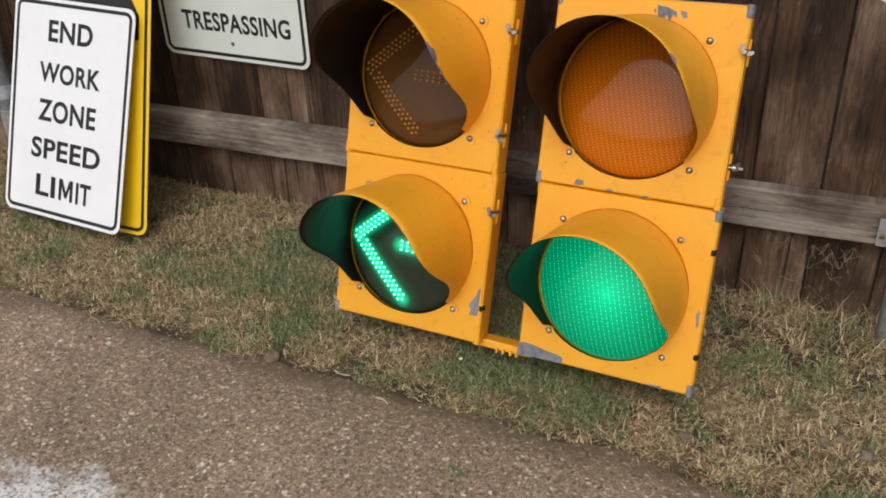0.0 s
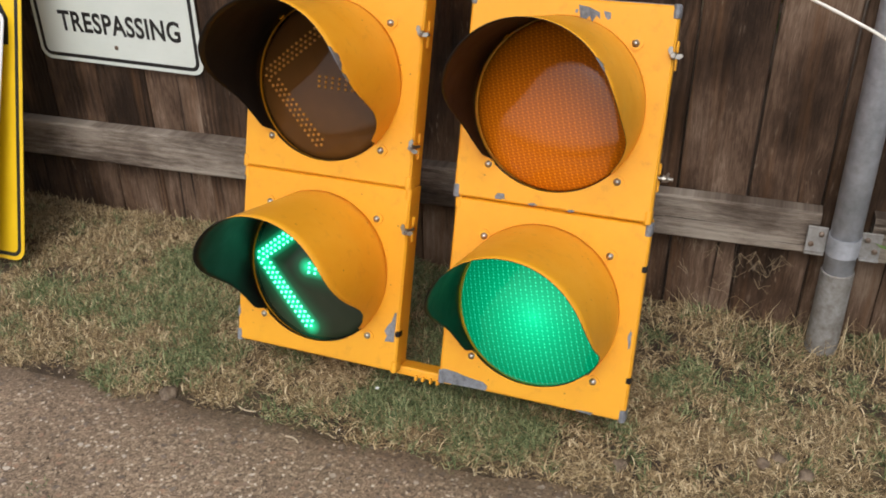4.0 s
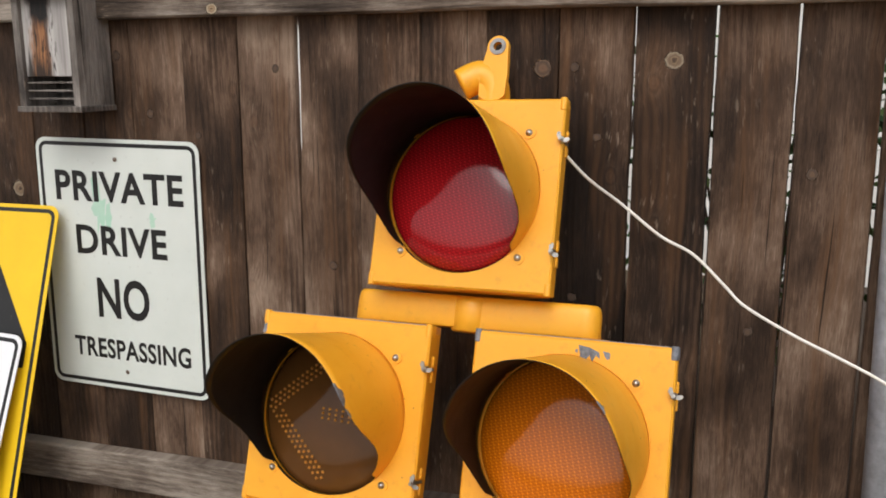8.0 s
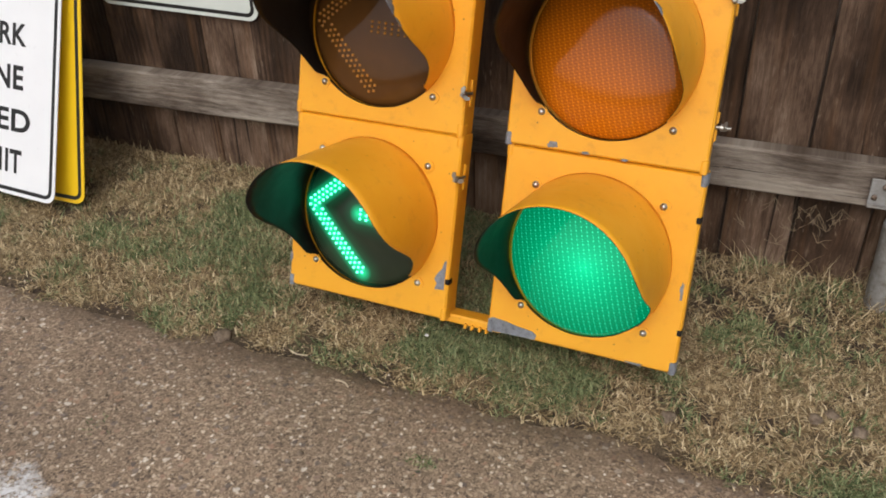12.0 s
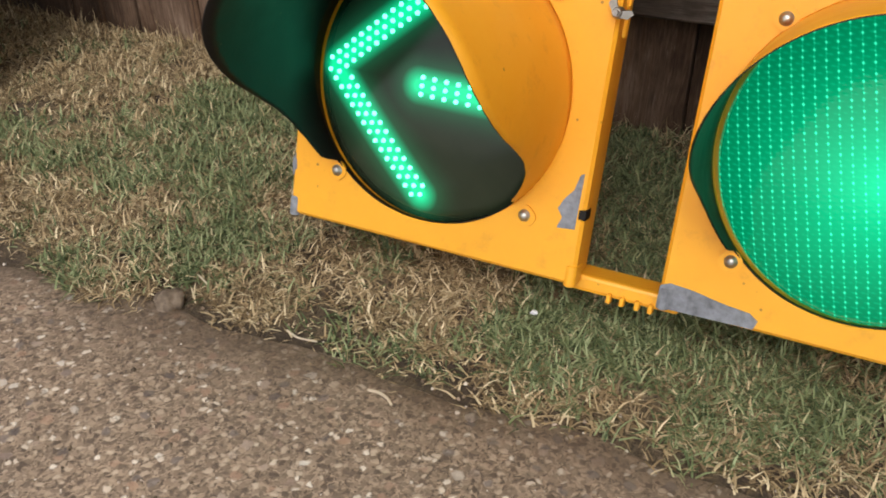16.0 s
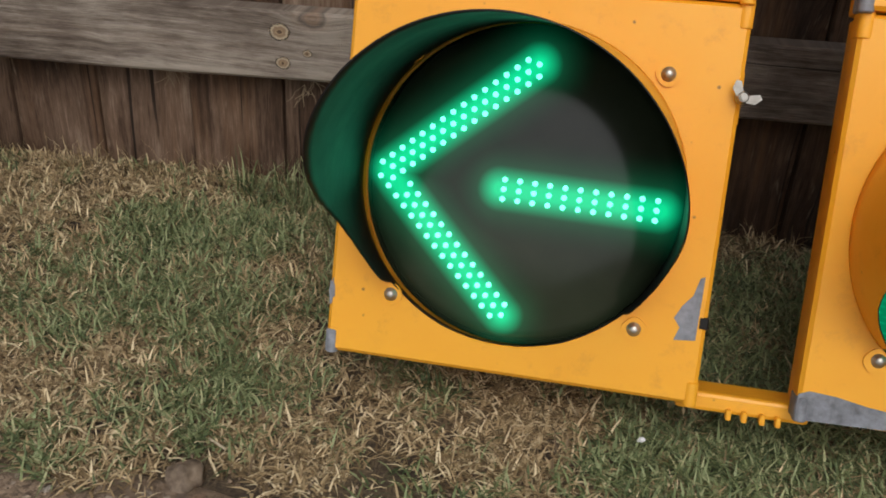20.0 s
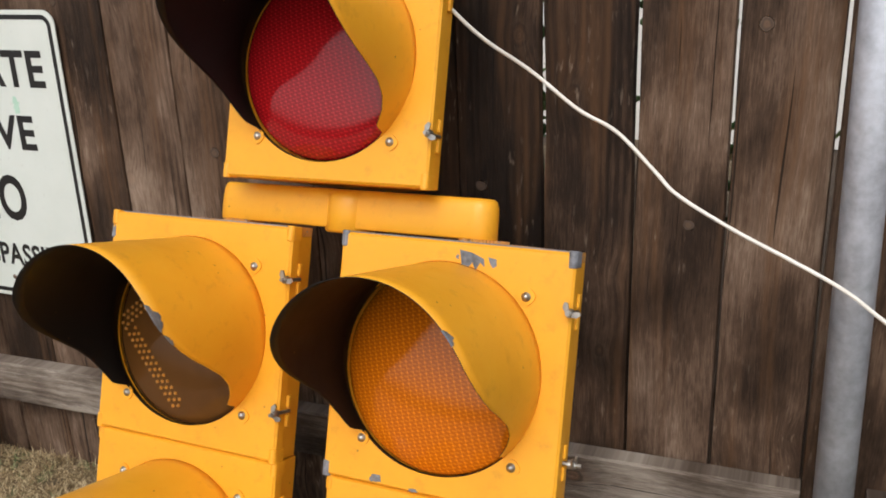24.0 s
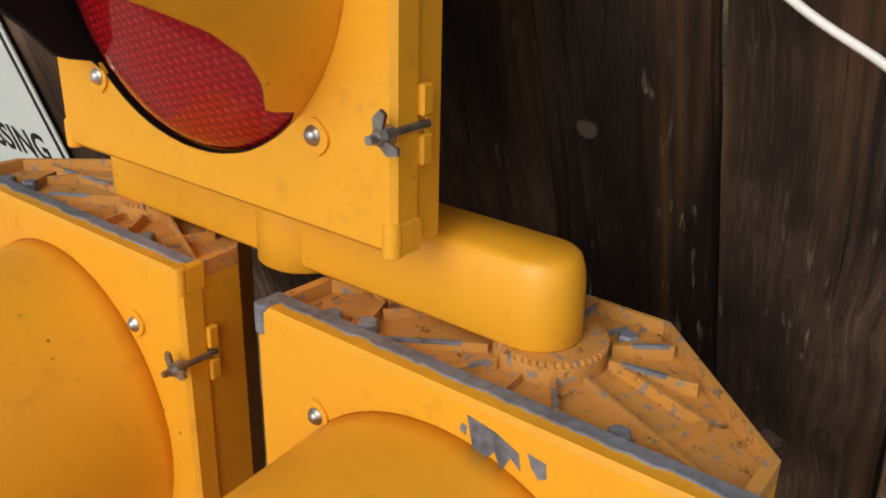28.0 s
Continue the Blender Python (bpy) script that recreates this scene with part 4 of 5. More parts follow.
def top_casting(sec, seed, rx):
    """The open, ribbed top of an upper housing: rim, ribs, bolts and the toothed ring."""
    rng = random.Random(seed)
    z0, z1 = H - 0.012, H - 0.0005
    bm = bmesh.new()
    c = Vector((0.173, 0.085))
    inner = [(c + (Vector(p) - c) * 0.955) for p in PLAN]
    a = [bm.verts.new((*p, z0 - 0.002)) for p in PLAN]
    b = [bm.verts.new((*p, z1)) for p in PLAN]
    d = [bm.verts.new((*p, z1)) for p in inner]
    e = [bm.verts.new((*p, z0 - 0.002)) for p in inner]
    n = len(PLAN)
    for i in range(n):
        k = (i + 1) % n
        for p, q in ((a, b), (b, d), (d, e)):
            bm.faces.new((p[i], p[k], q[k], q[i]))
    bmesh.ops.recalc_face_normals(bm, faces=bm.faces[:])
    part("rim", bm, DUSTY, sec, "dusty chipped rim of the open top")
    steps = [0.004 + 0.338 * i / 44 for i in range(45)]
    worn = [(x, 0.0125 + 0.0035 * noise.noise((x * 60, seed, 0)) + 0.002 * noise.noise((x * 190, seed, 3))) for x in steps]
    part("bare_edge", stand(worn + [(x, 0.0225 + 0.001 * noise.noise((x * 80, seed, 9))) for x in reversed(steps)], z1 - 0.004, z1 + 0.0012), CHIP, sec, "bare grey worn front edge")
    part("floor_plate", stand([(c + (Vector(p) - c) * 0.95)[:] for p in PLAN], z0 - 0.001, z0 + 0.0006), DUSTY, sec, "dusty inner plate")
    ring = [(0.037, z0), (0.037, z1 + 0.001), (0.031, z1 + 0.001), (0.031, z0)]
    part("toothed_ring", turned(ring, 40, "z", at=(rx, 0.090, 0), ring=True), DUSTY, sec, "dusty toothed ring")
    teeth = [(rx + r * math.cos(a), 0.090 + r * math.sin(a)) for r, a in ((0.0372 if k % 4 < 2 else 0.0350, 2 * math.pi * k / 176) for k in range(176))]
    part("gear_teeth", stand(teeth, z1 + 0.0008, z1 + 0.0046), DUSTY, sec, "fine cast teeth round the ring")
    for k, ang in enumerate((10, 38, 66, 95, 128, 156, 184, 214, 245, 275, 305, 335)):
        way = Vector((math.cos(radians(ang)), math.sin(radians(ang))))
        far = 0.05
        while far < 0.17:
            q = Vector((rx, 0.090)) + way * far
            if not (0.012 < q.x < 0.334 and 0.024 < q.y < 0.157 and q.y < 0.048 + 0.98 * min(q.x - 0.008, 0.338 - q.x)):
                break
            far += 0.004
        if far < 0.062:
            continue
        side = Vector((-way.y, way.x)) * 0.0014
        p, q = Vector((rx, 0.090)) + way * 0.040, Vector((rx, 0.090)) + way * (far - 0.002)
        part("rib", stand([(p + side)[:], (p - side)[:], (q - side)[:], (q + side)[:]], z0, (tip := z1 - 0.001 - rng.uniform(0, 0.004))), DUSTY, sec)
        if rng.random() < 0.6:
            a, b = p.lerp(q, rng.uniform(0.0, 0.35)), p.lerp(q, rng.uniform(0.6, 1.0))
            part("worn_edge", stand([(a + side * 1.15)[:], (a - side * 1.15)[:], (b - side * 1.15)[:], (b + side * 1.15)[:]], tip - 0.0022, tip + 0.0004), CHIP, sec, "bare grey worn rib edge")
    for pocket in (((rx + 0.045, 0.098), (0.298, 0.074), (0.282, 0.034)), ((0.060, 0.070), (0.075, 0.030)), ((rx - 0.05, 0.11), (0.085, 0.080), (0.070, 0.056)), ((0.128, 0.158), (0.150, 0.120)), ((0.232, 0.150), (0.215, 0.118))):
        for (xa, ya), (xb, yb) in zip(pocket, pocket[1:]):
            p, q = Vector((xa, ya)), Vector((xb, yb))
            side = Vector((-(q - p).y, (q - p).x)).normalized() * 0.0014
            part("rib", stand([(p + side)[:], (p - side)[:], (q - side)[:], (q + side)[:]], z0, z1 - 0.003), DUSTY, sec)
    for x, y in ((0.266, 0.031), (0.075, 0.036), (0.217, 0.134), (0.128, 0.134), (0.048, 0.029)):
        part("bolt", turned([(0.0075, z0), (0.0075, z1 - 0.003), (0.006, z1 - 0.001)], 6, "z", at=(x, y, 0)), CHIP, sec, "bare grey bolt head")


def visor_chip(sec, a0, a1, depth, seed):
    """A patch on a visor's outer skin beside its cut edge, where paint has worn away."""
    rng = random.Random(seed)
    bm = bmesh.new()
    rows = []
    n = 12
    for i in range(n + 1):
        a = a0 + (a1 - a0) * i / n
        c, s = math.cos(radians(a)), math.sin(radians(a))
        far = visor_length(a) + 0.008
        near = far - depth * math.sin(math.pi * (i + 0.4) / (n + 0.8)) * rng.uniform(0.6, 1.2)
        row = []
        for r in (VIS_R + 0.0006, VIS_R - 0.001):
            for d in (far + 0.0004, near):
                row.append(bm.verts.new((CX - 0.004 + (r - VIS_TAPER * d) * s, 0.008 - d, CZ + (r - VIS_TAPER * d) * c - VIS_DROP * d)))
        rows.append(row)
    for p, q in zip(rows, rows[1:]):
        for i, j in ((0, 1), (1, 3), (3, 2), (2, 0)):
            bm.faces.new((p[i], p[j], q[j], q[i]))
    for p in (rows[0], rows[-1]):
        bm.faces.new((p[0], p[1], p[3], p[2]))
    bmesh.ops.recalc_face_normals(bm, faces=bm.faces[:])
    part("paint_chip", bm, CHIP, sec, "bare grey metal where paint flaked off")


visor_chip(amber_ball, 50, 59, 0.013, 1)
visor_chip(amber_arrow, 60, 76, 0.016, 2)
visor_chip(amber_arrow, 78, 84, 0.006, 3)


top_casting(amber_arrow, 3, 0.200)
top_casting(amber_ball, 4, 0.184)


def chip(sec, outline, y0=-0.0006, name="paint_chip"):
    part(name, prism(outline, y0, y0 + 0.001), CHIP, sec, "bare grey metal where paint flaked off")


rng = random.Random(11)
chip(green_ball, [(0.001, 0.003), (0.012, 0.001), (0.05, 0.002), (0.094, 0.003), (0.097, 0.012), (0.088, 0.018), (0.06, 0.021), (0.034, 0.026), (0.010, 0.028), (0.001, 0.024)])
chip(amber_ball, [(0.186, 0.343), (0.205, 0.340), (0.222, 0.333), (0.224, 0.322), (0.217, 0.328), (0.211, 0.316), (0.206, 0.327), (0.199, 0.318), (0.194, 0.305), (0.188, 0.309), (0.190, 0.325)])
chip(amber_ball, [(0.228, 0.336), (0.240, 0.334), (0.241, 0.325), (0.236, 0.322), (0.231, 0.328)])
chip(amber_ball, [(0.182, 0.336), (0.186, 0.335), (0.185, 0.329), (0.181, 0.331)])
chip(amber_ball, blob(rng, 0.087, 0.010, 0.018, 0.012))
chip(amber_ball, blob(rng, 0.146, 0.004, 0.016, 0.005))
chip(amber_ball, blob(rng, 0.215, 0.003, 0.012, 0.004))
chip(green_ball, blob(rng, 0.339, 0.15, 0.006, 0.03))
chip(green_ball, blob(rng, 0.28, 0.0035, 0.03, 0.005))
chip(green_arrow, [(0.322, 0.058), (0.341, 0.060), (0.342, 0.118), (0.338, 0.116), (0.334, 0.100), (0.326, 0.090), (0.320, 0.078), (0.326, 0.070)])
chip(green_arrow, blob(rng, 0.003, 0.06, 0.006, 0.022))
chip(amber_arrow, blob(rng, 0.006, 0.318, 0.008, 0.022))


def build_bracket():
    """The cast spreader between the lower heads and the red one, with its hub."""
    bm = bmesh.new()
    n, r, yc = 12, 0.029, 0.085
    xa, xb = 0.150 + 0.023, 0.637 - 0.023
    def loop(k, z):
        pts = []
        for i in range(n + 1):
            a = radians(-90 + 180 * i / n)
            pts.append((xb - 0.01 + k * r * math.cos(a), yc + k * r * math.sin(a)))
        for i in range(n + 1):
            a = radians(90 + 180 * i / n)
            pts.append((xa + 0.01 + k * r * math.cos(a), yc + k * r * math.sin(a)))
        return [bm.verts.new((x, y, z)) for x, y in pts]
    loops = [loop(k, z) for k, z in ((0.96, 0.7060), (1.0, 0.7085), (0.985, 0.744), (0.95, 0.754), (0.86, 0.7620), (0.7, 0.7655))]
    faces = [bm.faces.new(loops[0]), bm.faces.new(loops[-1])]
    for p, q in zip(loops, loops[1:]):
        faces += [bm.faces.new((p[i], p[(i + 1) % len(p)], q[(i + 1) % len(p)], q[i])) for i in range(len(p))]
    bmesh.ops.recalc_face_normals(bm, faces=faces)
    ob = part("spreader_bracket", bm, YELLOW, signal, "smooth cast bracket joining the heads", smooth=True)
    part("hub", turned([(0.034, 0.6985), (0.0385, 0.7015), (0.0385, 0.752), (0.036, 0.760), (0.028, 0.7645)], 32, "z", at=(0.391, 0.085, 0)), YELLOW, ob, smooth=True)
    low = part("lower_bracket", box(0.330, 0.450, 0.028, 0.072, -0.016, 0.002, 0.004, segs=2), YELLOW, signal, "short cast bar under the heads")
    for x in (0.376, 0.390, 0.406, 0.420):
        part("tooth", box(x, x + 0.005, 0.022, 0.032, -0.020, -0.010, 0.001), YELLOW, low)
    return ob


build_bracket()


def build_hanger():
    """The elbow and eye plate that stand on the red head."""
    bm = bmesh.new()
    pts = spline([(0.400, 0.055, 1.105), (0.400, 0.055, 1.149), (0.391, 0.052, 1.173), (0.369, 0.047, 1.182), (0.337, 0.039, 1.163)], 5)
    rings = []
    for i, p in enumerate(pts):
        way = (pts[min(i + 1, len(pts) - 1)] - pts[max(i - 1, 0)]).normalized()
        side = Vector((0, 1, 0))
        side = (side - way * side.dot(way)).normalized()
        up = way.cross(side)
        r = 0.030 + 0.003 * max(0.0, i / len(pts) - 0.6)
        rings.append([bm.verts.new(p + r * (math.cos(a) * side + math.sin(a) * up)) for a in (2 * math.pi * k / 20 for k in range(20))])
    p, last = pts[-1], rings[-1]
    inner = [bm.verts.new(p + (v.co - p) * 0.82) for v in last]
    deep = [bm.verts.new(v.co + Vector((0.026, 0.004, 0.015))) for v in inner]
    rings += [inner, deep]
    for a, b in zip(rings, rings[1:]):
        for i in range(20):
            bm.faces.new((a[i], a[(i + 1) % 20], b[(i + 1) % 20], b[i]))
    bm.faces.new(deep)
    bm.faces.new(rings[0])
    bmesh.ops.recalc_face_normals(bm, faces=bm.faces[:])
    elbow = part("hanger_elbow", bm, YELLOW, signal, "cast elbow on top", smooth=True)
    # eye plate with a hole
    bm = bmesh.new()
    cx, cz, n = 0.408, 1.233, 32
    out = []
    for i in range(n):
        a = 2 * math.pi * i / n
        c, s = math.cos(a), math.sin(a)
        out.append((cx + 0.021 * c, cz + 0.021 * s) if s > -0.2 else (cx + 0.021 * c + (0.004 if c > 0 else -0.012), cz + 0.021 * s - 0.082 * min(1, (-s - 0.2) * 3)))
    rows = []
    for (ox, oz), i in zip(out, range(n)):
        a = 2 * math.pi * i / n
        ix, iz = cx + 0.009 * math.cos(a), cz + 0.009 * math.sin(a)
        rows.append([bm.verts.new(q) for q in ((ix, 0.026, iz), (ox, 0.026, oz), (ox, 0.038, oz), (ix, 0.038, iz))])
    for i in range(n):
        p, q = rows[i], rows[(i + 1) % n]
        for j in range(4):
            bm.faces.new((p[j], q[j], q[(j + 1) % 4], p[(j + 1) % 4]))
    bmesh.ops.recalc_face_normals(bm, faces=bm.faces[:])
    part("eye_plate", bm, YELLOW, elbow)
    part("eye_bushing", turned([(0.0085, 0.024), (0.016, 0.024), (0.016, 0.0265), (0.0085, 0.0265)], 24, "y", at=(cx, 0, cz), ring=True), DULL_ZINC, elbow, "worn zinc bushing")


build_hanger()

# ---- supply cord from the red head over the post ----
CORD_PTS = [(0.604, -0.140, 0.985), (0.648, -0.095, 0.927), (0.706, -0.048, 0.874), (0.777, -0.045, 0.819), (0.839, -0.060, 0.791), (0.897, -0.072, 0.740),
            (0.934, -0.082, 0.708), (1.016, -0.102, 0.669), (1.093, -0.125, 0.641), (1.164, -0.142, 0.611), (1.255, -0.15, 0.553), (1.42, -0.14, 0.485), (1.66, -0.06, 0.41), (1.94, -0.055, 0.39)]
cord = link("supply_cord", tube(spline(CORD_PTS, 8), 0.0029, 8), CORD, smooth=True)
tagged(cord, "thin white cord hanging from the signal across the post", "cord")


# ---- road signs ----
def letters(body, w, h):
    """Flat lettering w wide and h high about the origin, in x and z."""
    if body == "M":
        m = ((0, 0), (0, 1), (0.24, 1), (0.5, 0.42), (0.76, 1), (1, 1), (1, 0), (0.8, 0), (0.8, 0.66), (0.57, 0.14), (0.43, 0.14), (0.2, 0.66), (0.2, 0))
        return mesh_of("lettering", prism([((x - 0.5) * w, (z - 0.5) * h) for x, z in m], -0.0003, 0.0003), INK)
    cu = bpy.data.curves.new("lettering", "FONT")
    cu.body, cu.size, cu.offset, cu.resolution_u, cu.extrude = body, 1.0, 0.026, 4, 0.004
    cu.space_character = 1.06
    tmp = new("lettering", cu)
    me = bpy.data.meshes.new_from_object(tmp.evaluated_get(bpy.context.evaluated_depsgraph_get()))
    bpy.data.objects.remove(tmp)
    co = np.empty(len(me.vertices) * 3)
    me.vertices.foreach_get("co", co)
    co = co.reshape(-1, 3)
    lo, hi = co.min(0), co.max(0)
    u = (co - (lo + hi) / 2) / (hi - lo)
    me.vertices.foreach_set("co", np.stack([u[:, 0] * w, -u[:, 2] * 0.0003, u[:, 1] * h], 1).ravel())
    me.materials.clear()
    me.materials.append(INK)
    return me


def loop_band(w, h, r, width, y0, y1):
    bm = bmesh.new()
    o, i = rounded(w, h, r), rounded(w - 2 * width, h - 2 * width, max(r - width, 0.002))
    rows = [[bm.verts.new(p) for p in ((a[0], y0, a[1]), (b[0], y0, b[1]), (b[0], y1, b[1]), (a[0], y1, a[1]))] for a, b in zip(o, i)]
    n = len(rows)
    for k in range(n):
        p, q = rows[k], rows[(k + 1) % n]
        for j in range(4):
            bm.faces.new((p[j], q[j], q[(j + 1) % 4], p[(j + 1) % 4]))
    bmesh.ops.recalc_face_normals(bm, faces=bm.faces[:])
    return bm


def build_sign(name, m, w, h, sheet, lines, label, inset=0.009, width=0.0095, r=0.028, holes=()):
    sign = thing(name, m, label, "road sign", "road signs")
    part("plate", prism(rounded(w, h, r), -0.0012, 0.0012), sheet, sign)
    part("border", loop_band(w - 2 * inset, h - 2 * inset, r - inset * 0.6, width, -0.0016, -0.0011), INK, sign, "black border line")
    for body, x0, x1, z0, z1 in lines:
        place("lettering", letters(body, (x1 - x0) * w, (z1 - z0) * h), sign, pose(((x0 + x1) / 2 - 0.5) * w, -0.0016, (0.5 - (z0 + z1) / 2) * h), "black capital letters")
    for hx, hz in holes:
        part("bolt", turned([(0.0055, -0.001), (0.0055, -0.002), (0.0035, -0.0035)], 12, "y", at=((hx - 0.5) * w, 0, (0.5 - hz) * h)), RUST, sign)
    return sign


private = build_sign("private_drive_sign", pose(-0.4755, -0.0105, 0.6570, 0, 0.2, 0), 0.460, 0.611, AGED_SHEET,
                     [("PRIVATE", 0.113, 0.899, 0.125, 0.245), ("DRIVE", 0.223, 0.785, 0.338, 0.455), ("NO", 0.332, 0.658, 0.545, 0.710), ("TRESPASSING", 0.158, 0.893, 0.795, 0.878)],
                     "aged white private drive sign nailed to the fence", holes=((0.50, 0.077), (0.49, 0.926)), width=0.009)
for k, (x, z, w, h) in enumerate(((-0.055, 0.14, 0.034, 0.10), (-0.028, 0.12, 0.02, 0.06), (-0.068, 0.185, 0.012, 0.05), (0.095, 0.12, 0.02, 0.03))):
    part("paint_smear", prism(blob(random.Random(k + 40), x, z, w, h, 16, 0.5), -0.0015, -0.0011), GREEN_STAIN, private, "faint green paint smear")

arrow_sign = build_sign("yellow_arrow_sign", frame_matrix((-0.8310, -0.1825, 0.3765), (0.420, 0.008, 0.002), (-0.017, 0.291, 0.847)), 0.420, 0.896, YELLOW_SHEET, [],
                        "yellow warning sign with black triangle leaning on the fence", holes=((0.5, 0.012),))
part("triangle", prism([(0, 0.393), (0.174, 0.119), (0.174, 0.06), (-0.174, 0.06), (-0.174, 0.119)], -0.0016, -0.0011), INK, arrow_sign, "black triangle")
work_sign = build_sign("work_zone_sign", frame_matrix((-0.8700, -0.2555, 0.2430), (0.428, -0.017, -0.003), (0.010, 0.217, 0.538)), 0.428, 0.582, WHITE_SHEET,
                       [("END", 0.305, 0.675, 0.094, 0.191), ("WORK", 0.245, 0.76, 0.284, 0.376), ("ZONE", 0.255, 0.743, 0.453, 0.555), ("SPEED", 0.212, 0.803, 0.633, 0.730), ("LI", 0.27, 0.441, 0.805, 0.905), ("M", 0.474, 0.593, 0.805, 0.905), ("IT", 0.62, 0.745, 0.805, 0.905)],
                       "white work zone speed limit sign leaning on a yellow sign")


# ---- slatted wooden nest box on the fence ----
def build_nest_box():
    nest = thing("nest_box", pose(-0.5525, -0.060, 1.028, 0, -0.6, 0), "grey weathered wooden nest box hung on the top rail", "nest box")
    for s in (-1, 1):
        bm = bmesh.new()
        prof = [(-0.055, 0.012), (0.055, 0.012), (0.055, 0.285), (-0.055, 0.245)]
        a = [bm.verts.new((s * 0.078, y, z)) for y, z in prof]
        b = [bm.verts.new((s * 0.062, y, z)) for y, z in prof]
        for i in range(4):
            bm.faces.new((a[i], a[(i + 1) % 4], b[(i + 1) % 4], b[i]))
        bm.faces.new(a)
        bm.faces.new(b)
        bmesh.ops.recalc_face_normals(bm, faces=bm.faces[:])
        part("side_board", bm, BOXWOOD, nest)
    part("back_board", box(-0.062, 0.062, 0.04, 0.054, 0.012, 0.28), BOXWOOD, nest)
    part("front_panel", box(-0.062, 0.062, -0.046, -0.036, 0.075, 0.243, 0.0015), BURNT, nest, "pale front panel with a scorched brown streak")
    part("base_board", box(-0.082, 0.084, -0.062, 0.055, 0.0, 0.0125, 0.0015), BOXWOOD, nest)
    for z in (0.026, 0.043, 0.060):
        part("slat", box(-0.062, 0.062, -0.046, -0.038, z, z + 0.0045, 0.001), BOXWOOD, nest)
    bm = box(-0.09, 0.09, -0.078, 0.058, -0.007, 0.007, 0.003)
    bmesh.ops.rotate(bm, verts=bm.verts[:], cent=(0, 0, 0), matrix=Matrix.Rotation(radians(20), 3, "X"))
    bmesh.ops.translate(bm, verts=bm.verts[:], vec=(0, 0, 0.274))
    part("roof_board", bm, BOXWOOD, nest, "sloping grey roof board")
    nest.scale = (1.075, 1.0, 1.035)
    for ob in nest.children:
        ob.color = (1, 1, 1, 0.6)
    return nest


build_nest_box()


# ---- grass, grit, stones ----
def blades(name, seeds, mat, label, long=(0.02, 0.05), width=(0.0009, 0.0018), flat=0.7, seed=1):
    """Curved blades, three faces each, in one mesh."""
    rs = np.random.RandomState(seed)
    n = len(seeds)
    p = np.asarray(seeds, float)
    heading = rs.uniform(0, 2 * np.pi, n)
    d = np.stack([np.cos(heading), np.sin(heading), 0 * heading], 1)
    s = np.stack([-d[:, 1], d[:, 0], 0 * heading], 1)
    length = rs.uniform(*long, n)[:, None]
    w = rs.uniform(*width, n)[:, None]
    tilt = np.clip(rs.normal(flat, 0.28, n), 0.05, 1.25)[:, None]
    up = np.array([[0, 0, 1.0]])
    d1 = d * np.sin(tilt) + up * np.cos(tilt)
    tilt2 = np.clip(tilt + rs.uniform(0.2, 0.9, n)[:, None], 0, 1.75)
    d2 = d * np.sin(tilt2) + up * np.cos(tilt2)
    mid = p + d1 * length * 0.5
    tip = mid + d2 * length * 0.5
    tip[:, 2] = np.maximum(tip[:, 2], p[:, 2] + 0.002)
    co = np.stack([p - s * w, p + s * w, mid + s * w * 0.8, mid - s * w * 0.8, tip], 1).reshape(-1, 3)
    base = np.arange(n)[:, None] * 5
    quads, tris = base + [[0, 1, 2, 3]], base + [[3, 2, 4]]
    me = bpy.data.meshes.new(name)
    me.from_pydata(co.tolist(), [], quads.tolist() + tris.tolist())
    me.materials.append(mat)
    me.shade_smooth()
    return tagged(new(name, me), label, "grass", kind="stuff")


def sow(n, seed, keep, x=(-2.4, 2.6), y=(-0.68, -0.002)):
    rs = np.random.RandomState(seed)
    out = []
    while len(out) < n:
        px, py, u = rs.uniform(*x), rs.uniform(*y), rs.uniform()
        if u < keep(px, py):
            out.append((px, py, level(px, py) + 0.008 * noise.noise((px * 4, py * 4, 0)) - 0.001))
    return out


def verge(x, y):
    """Thins out along the road's edge."""
    if math.hypot(x + 0.030, y + 0.612) < 0.032:
        return 0.0
    return min(max((y - bend(x) + 0.024 + 0.05 * noise.noise((x * 5, y * 5, 4))) / 0.07, 0.0), 1.0)


def greenness(x, y):
    g = 0.52 + 0.6 * noise.noise((x * 2.6 + 5, y * 4.0, 1)) + 0.6 * noise.noise((x * 9, y * 9, 2)) - 0.08 - 0.26 * min(max((-0.15 - x) / 0.25, 0.0), 1.0) - 0.22 * min(max((x - 0.5) / 0.25, 0.0), 1.0)
    return min(max(g, 0.0), 1.0)


def tufts(n, seed, keep, each, spread, x=(-2.4, 2.6), y=(-0.68, -0.002)):
    """Blade roots gathered in small clumps."""
    rs = np.random.RandomState(seed)
    out = []
    for px, py, _ in sow(n, seed, keep, x, y):
        for _ in range(rs.randint(each // 2, each + each // 2)):
            qx, qy = px + rs.normal(0, spread), min(py + rs.normal(0, spread), -0.003)
            out.append((qx, qy, level(qx, qy) + 0.008 * noise.noise((qx * 4, qy * 4, 0)) - 0.001))
    return out


def strawness(x, y):
    sparse = 0.40 if x > 0.78 and y > -0.26 + 0.08 * noise.noise((x * 6, y * 6, 11)) else 1.0
    return sparse * verge(x, y) * (1 - 0.6 * greenness(x, y)) * min(max(0.75 + 1.2 * noise.noise((x * 11, y * 11, 8)), 0.1), 1.0)


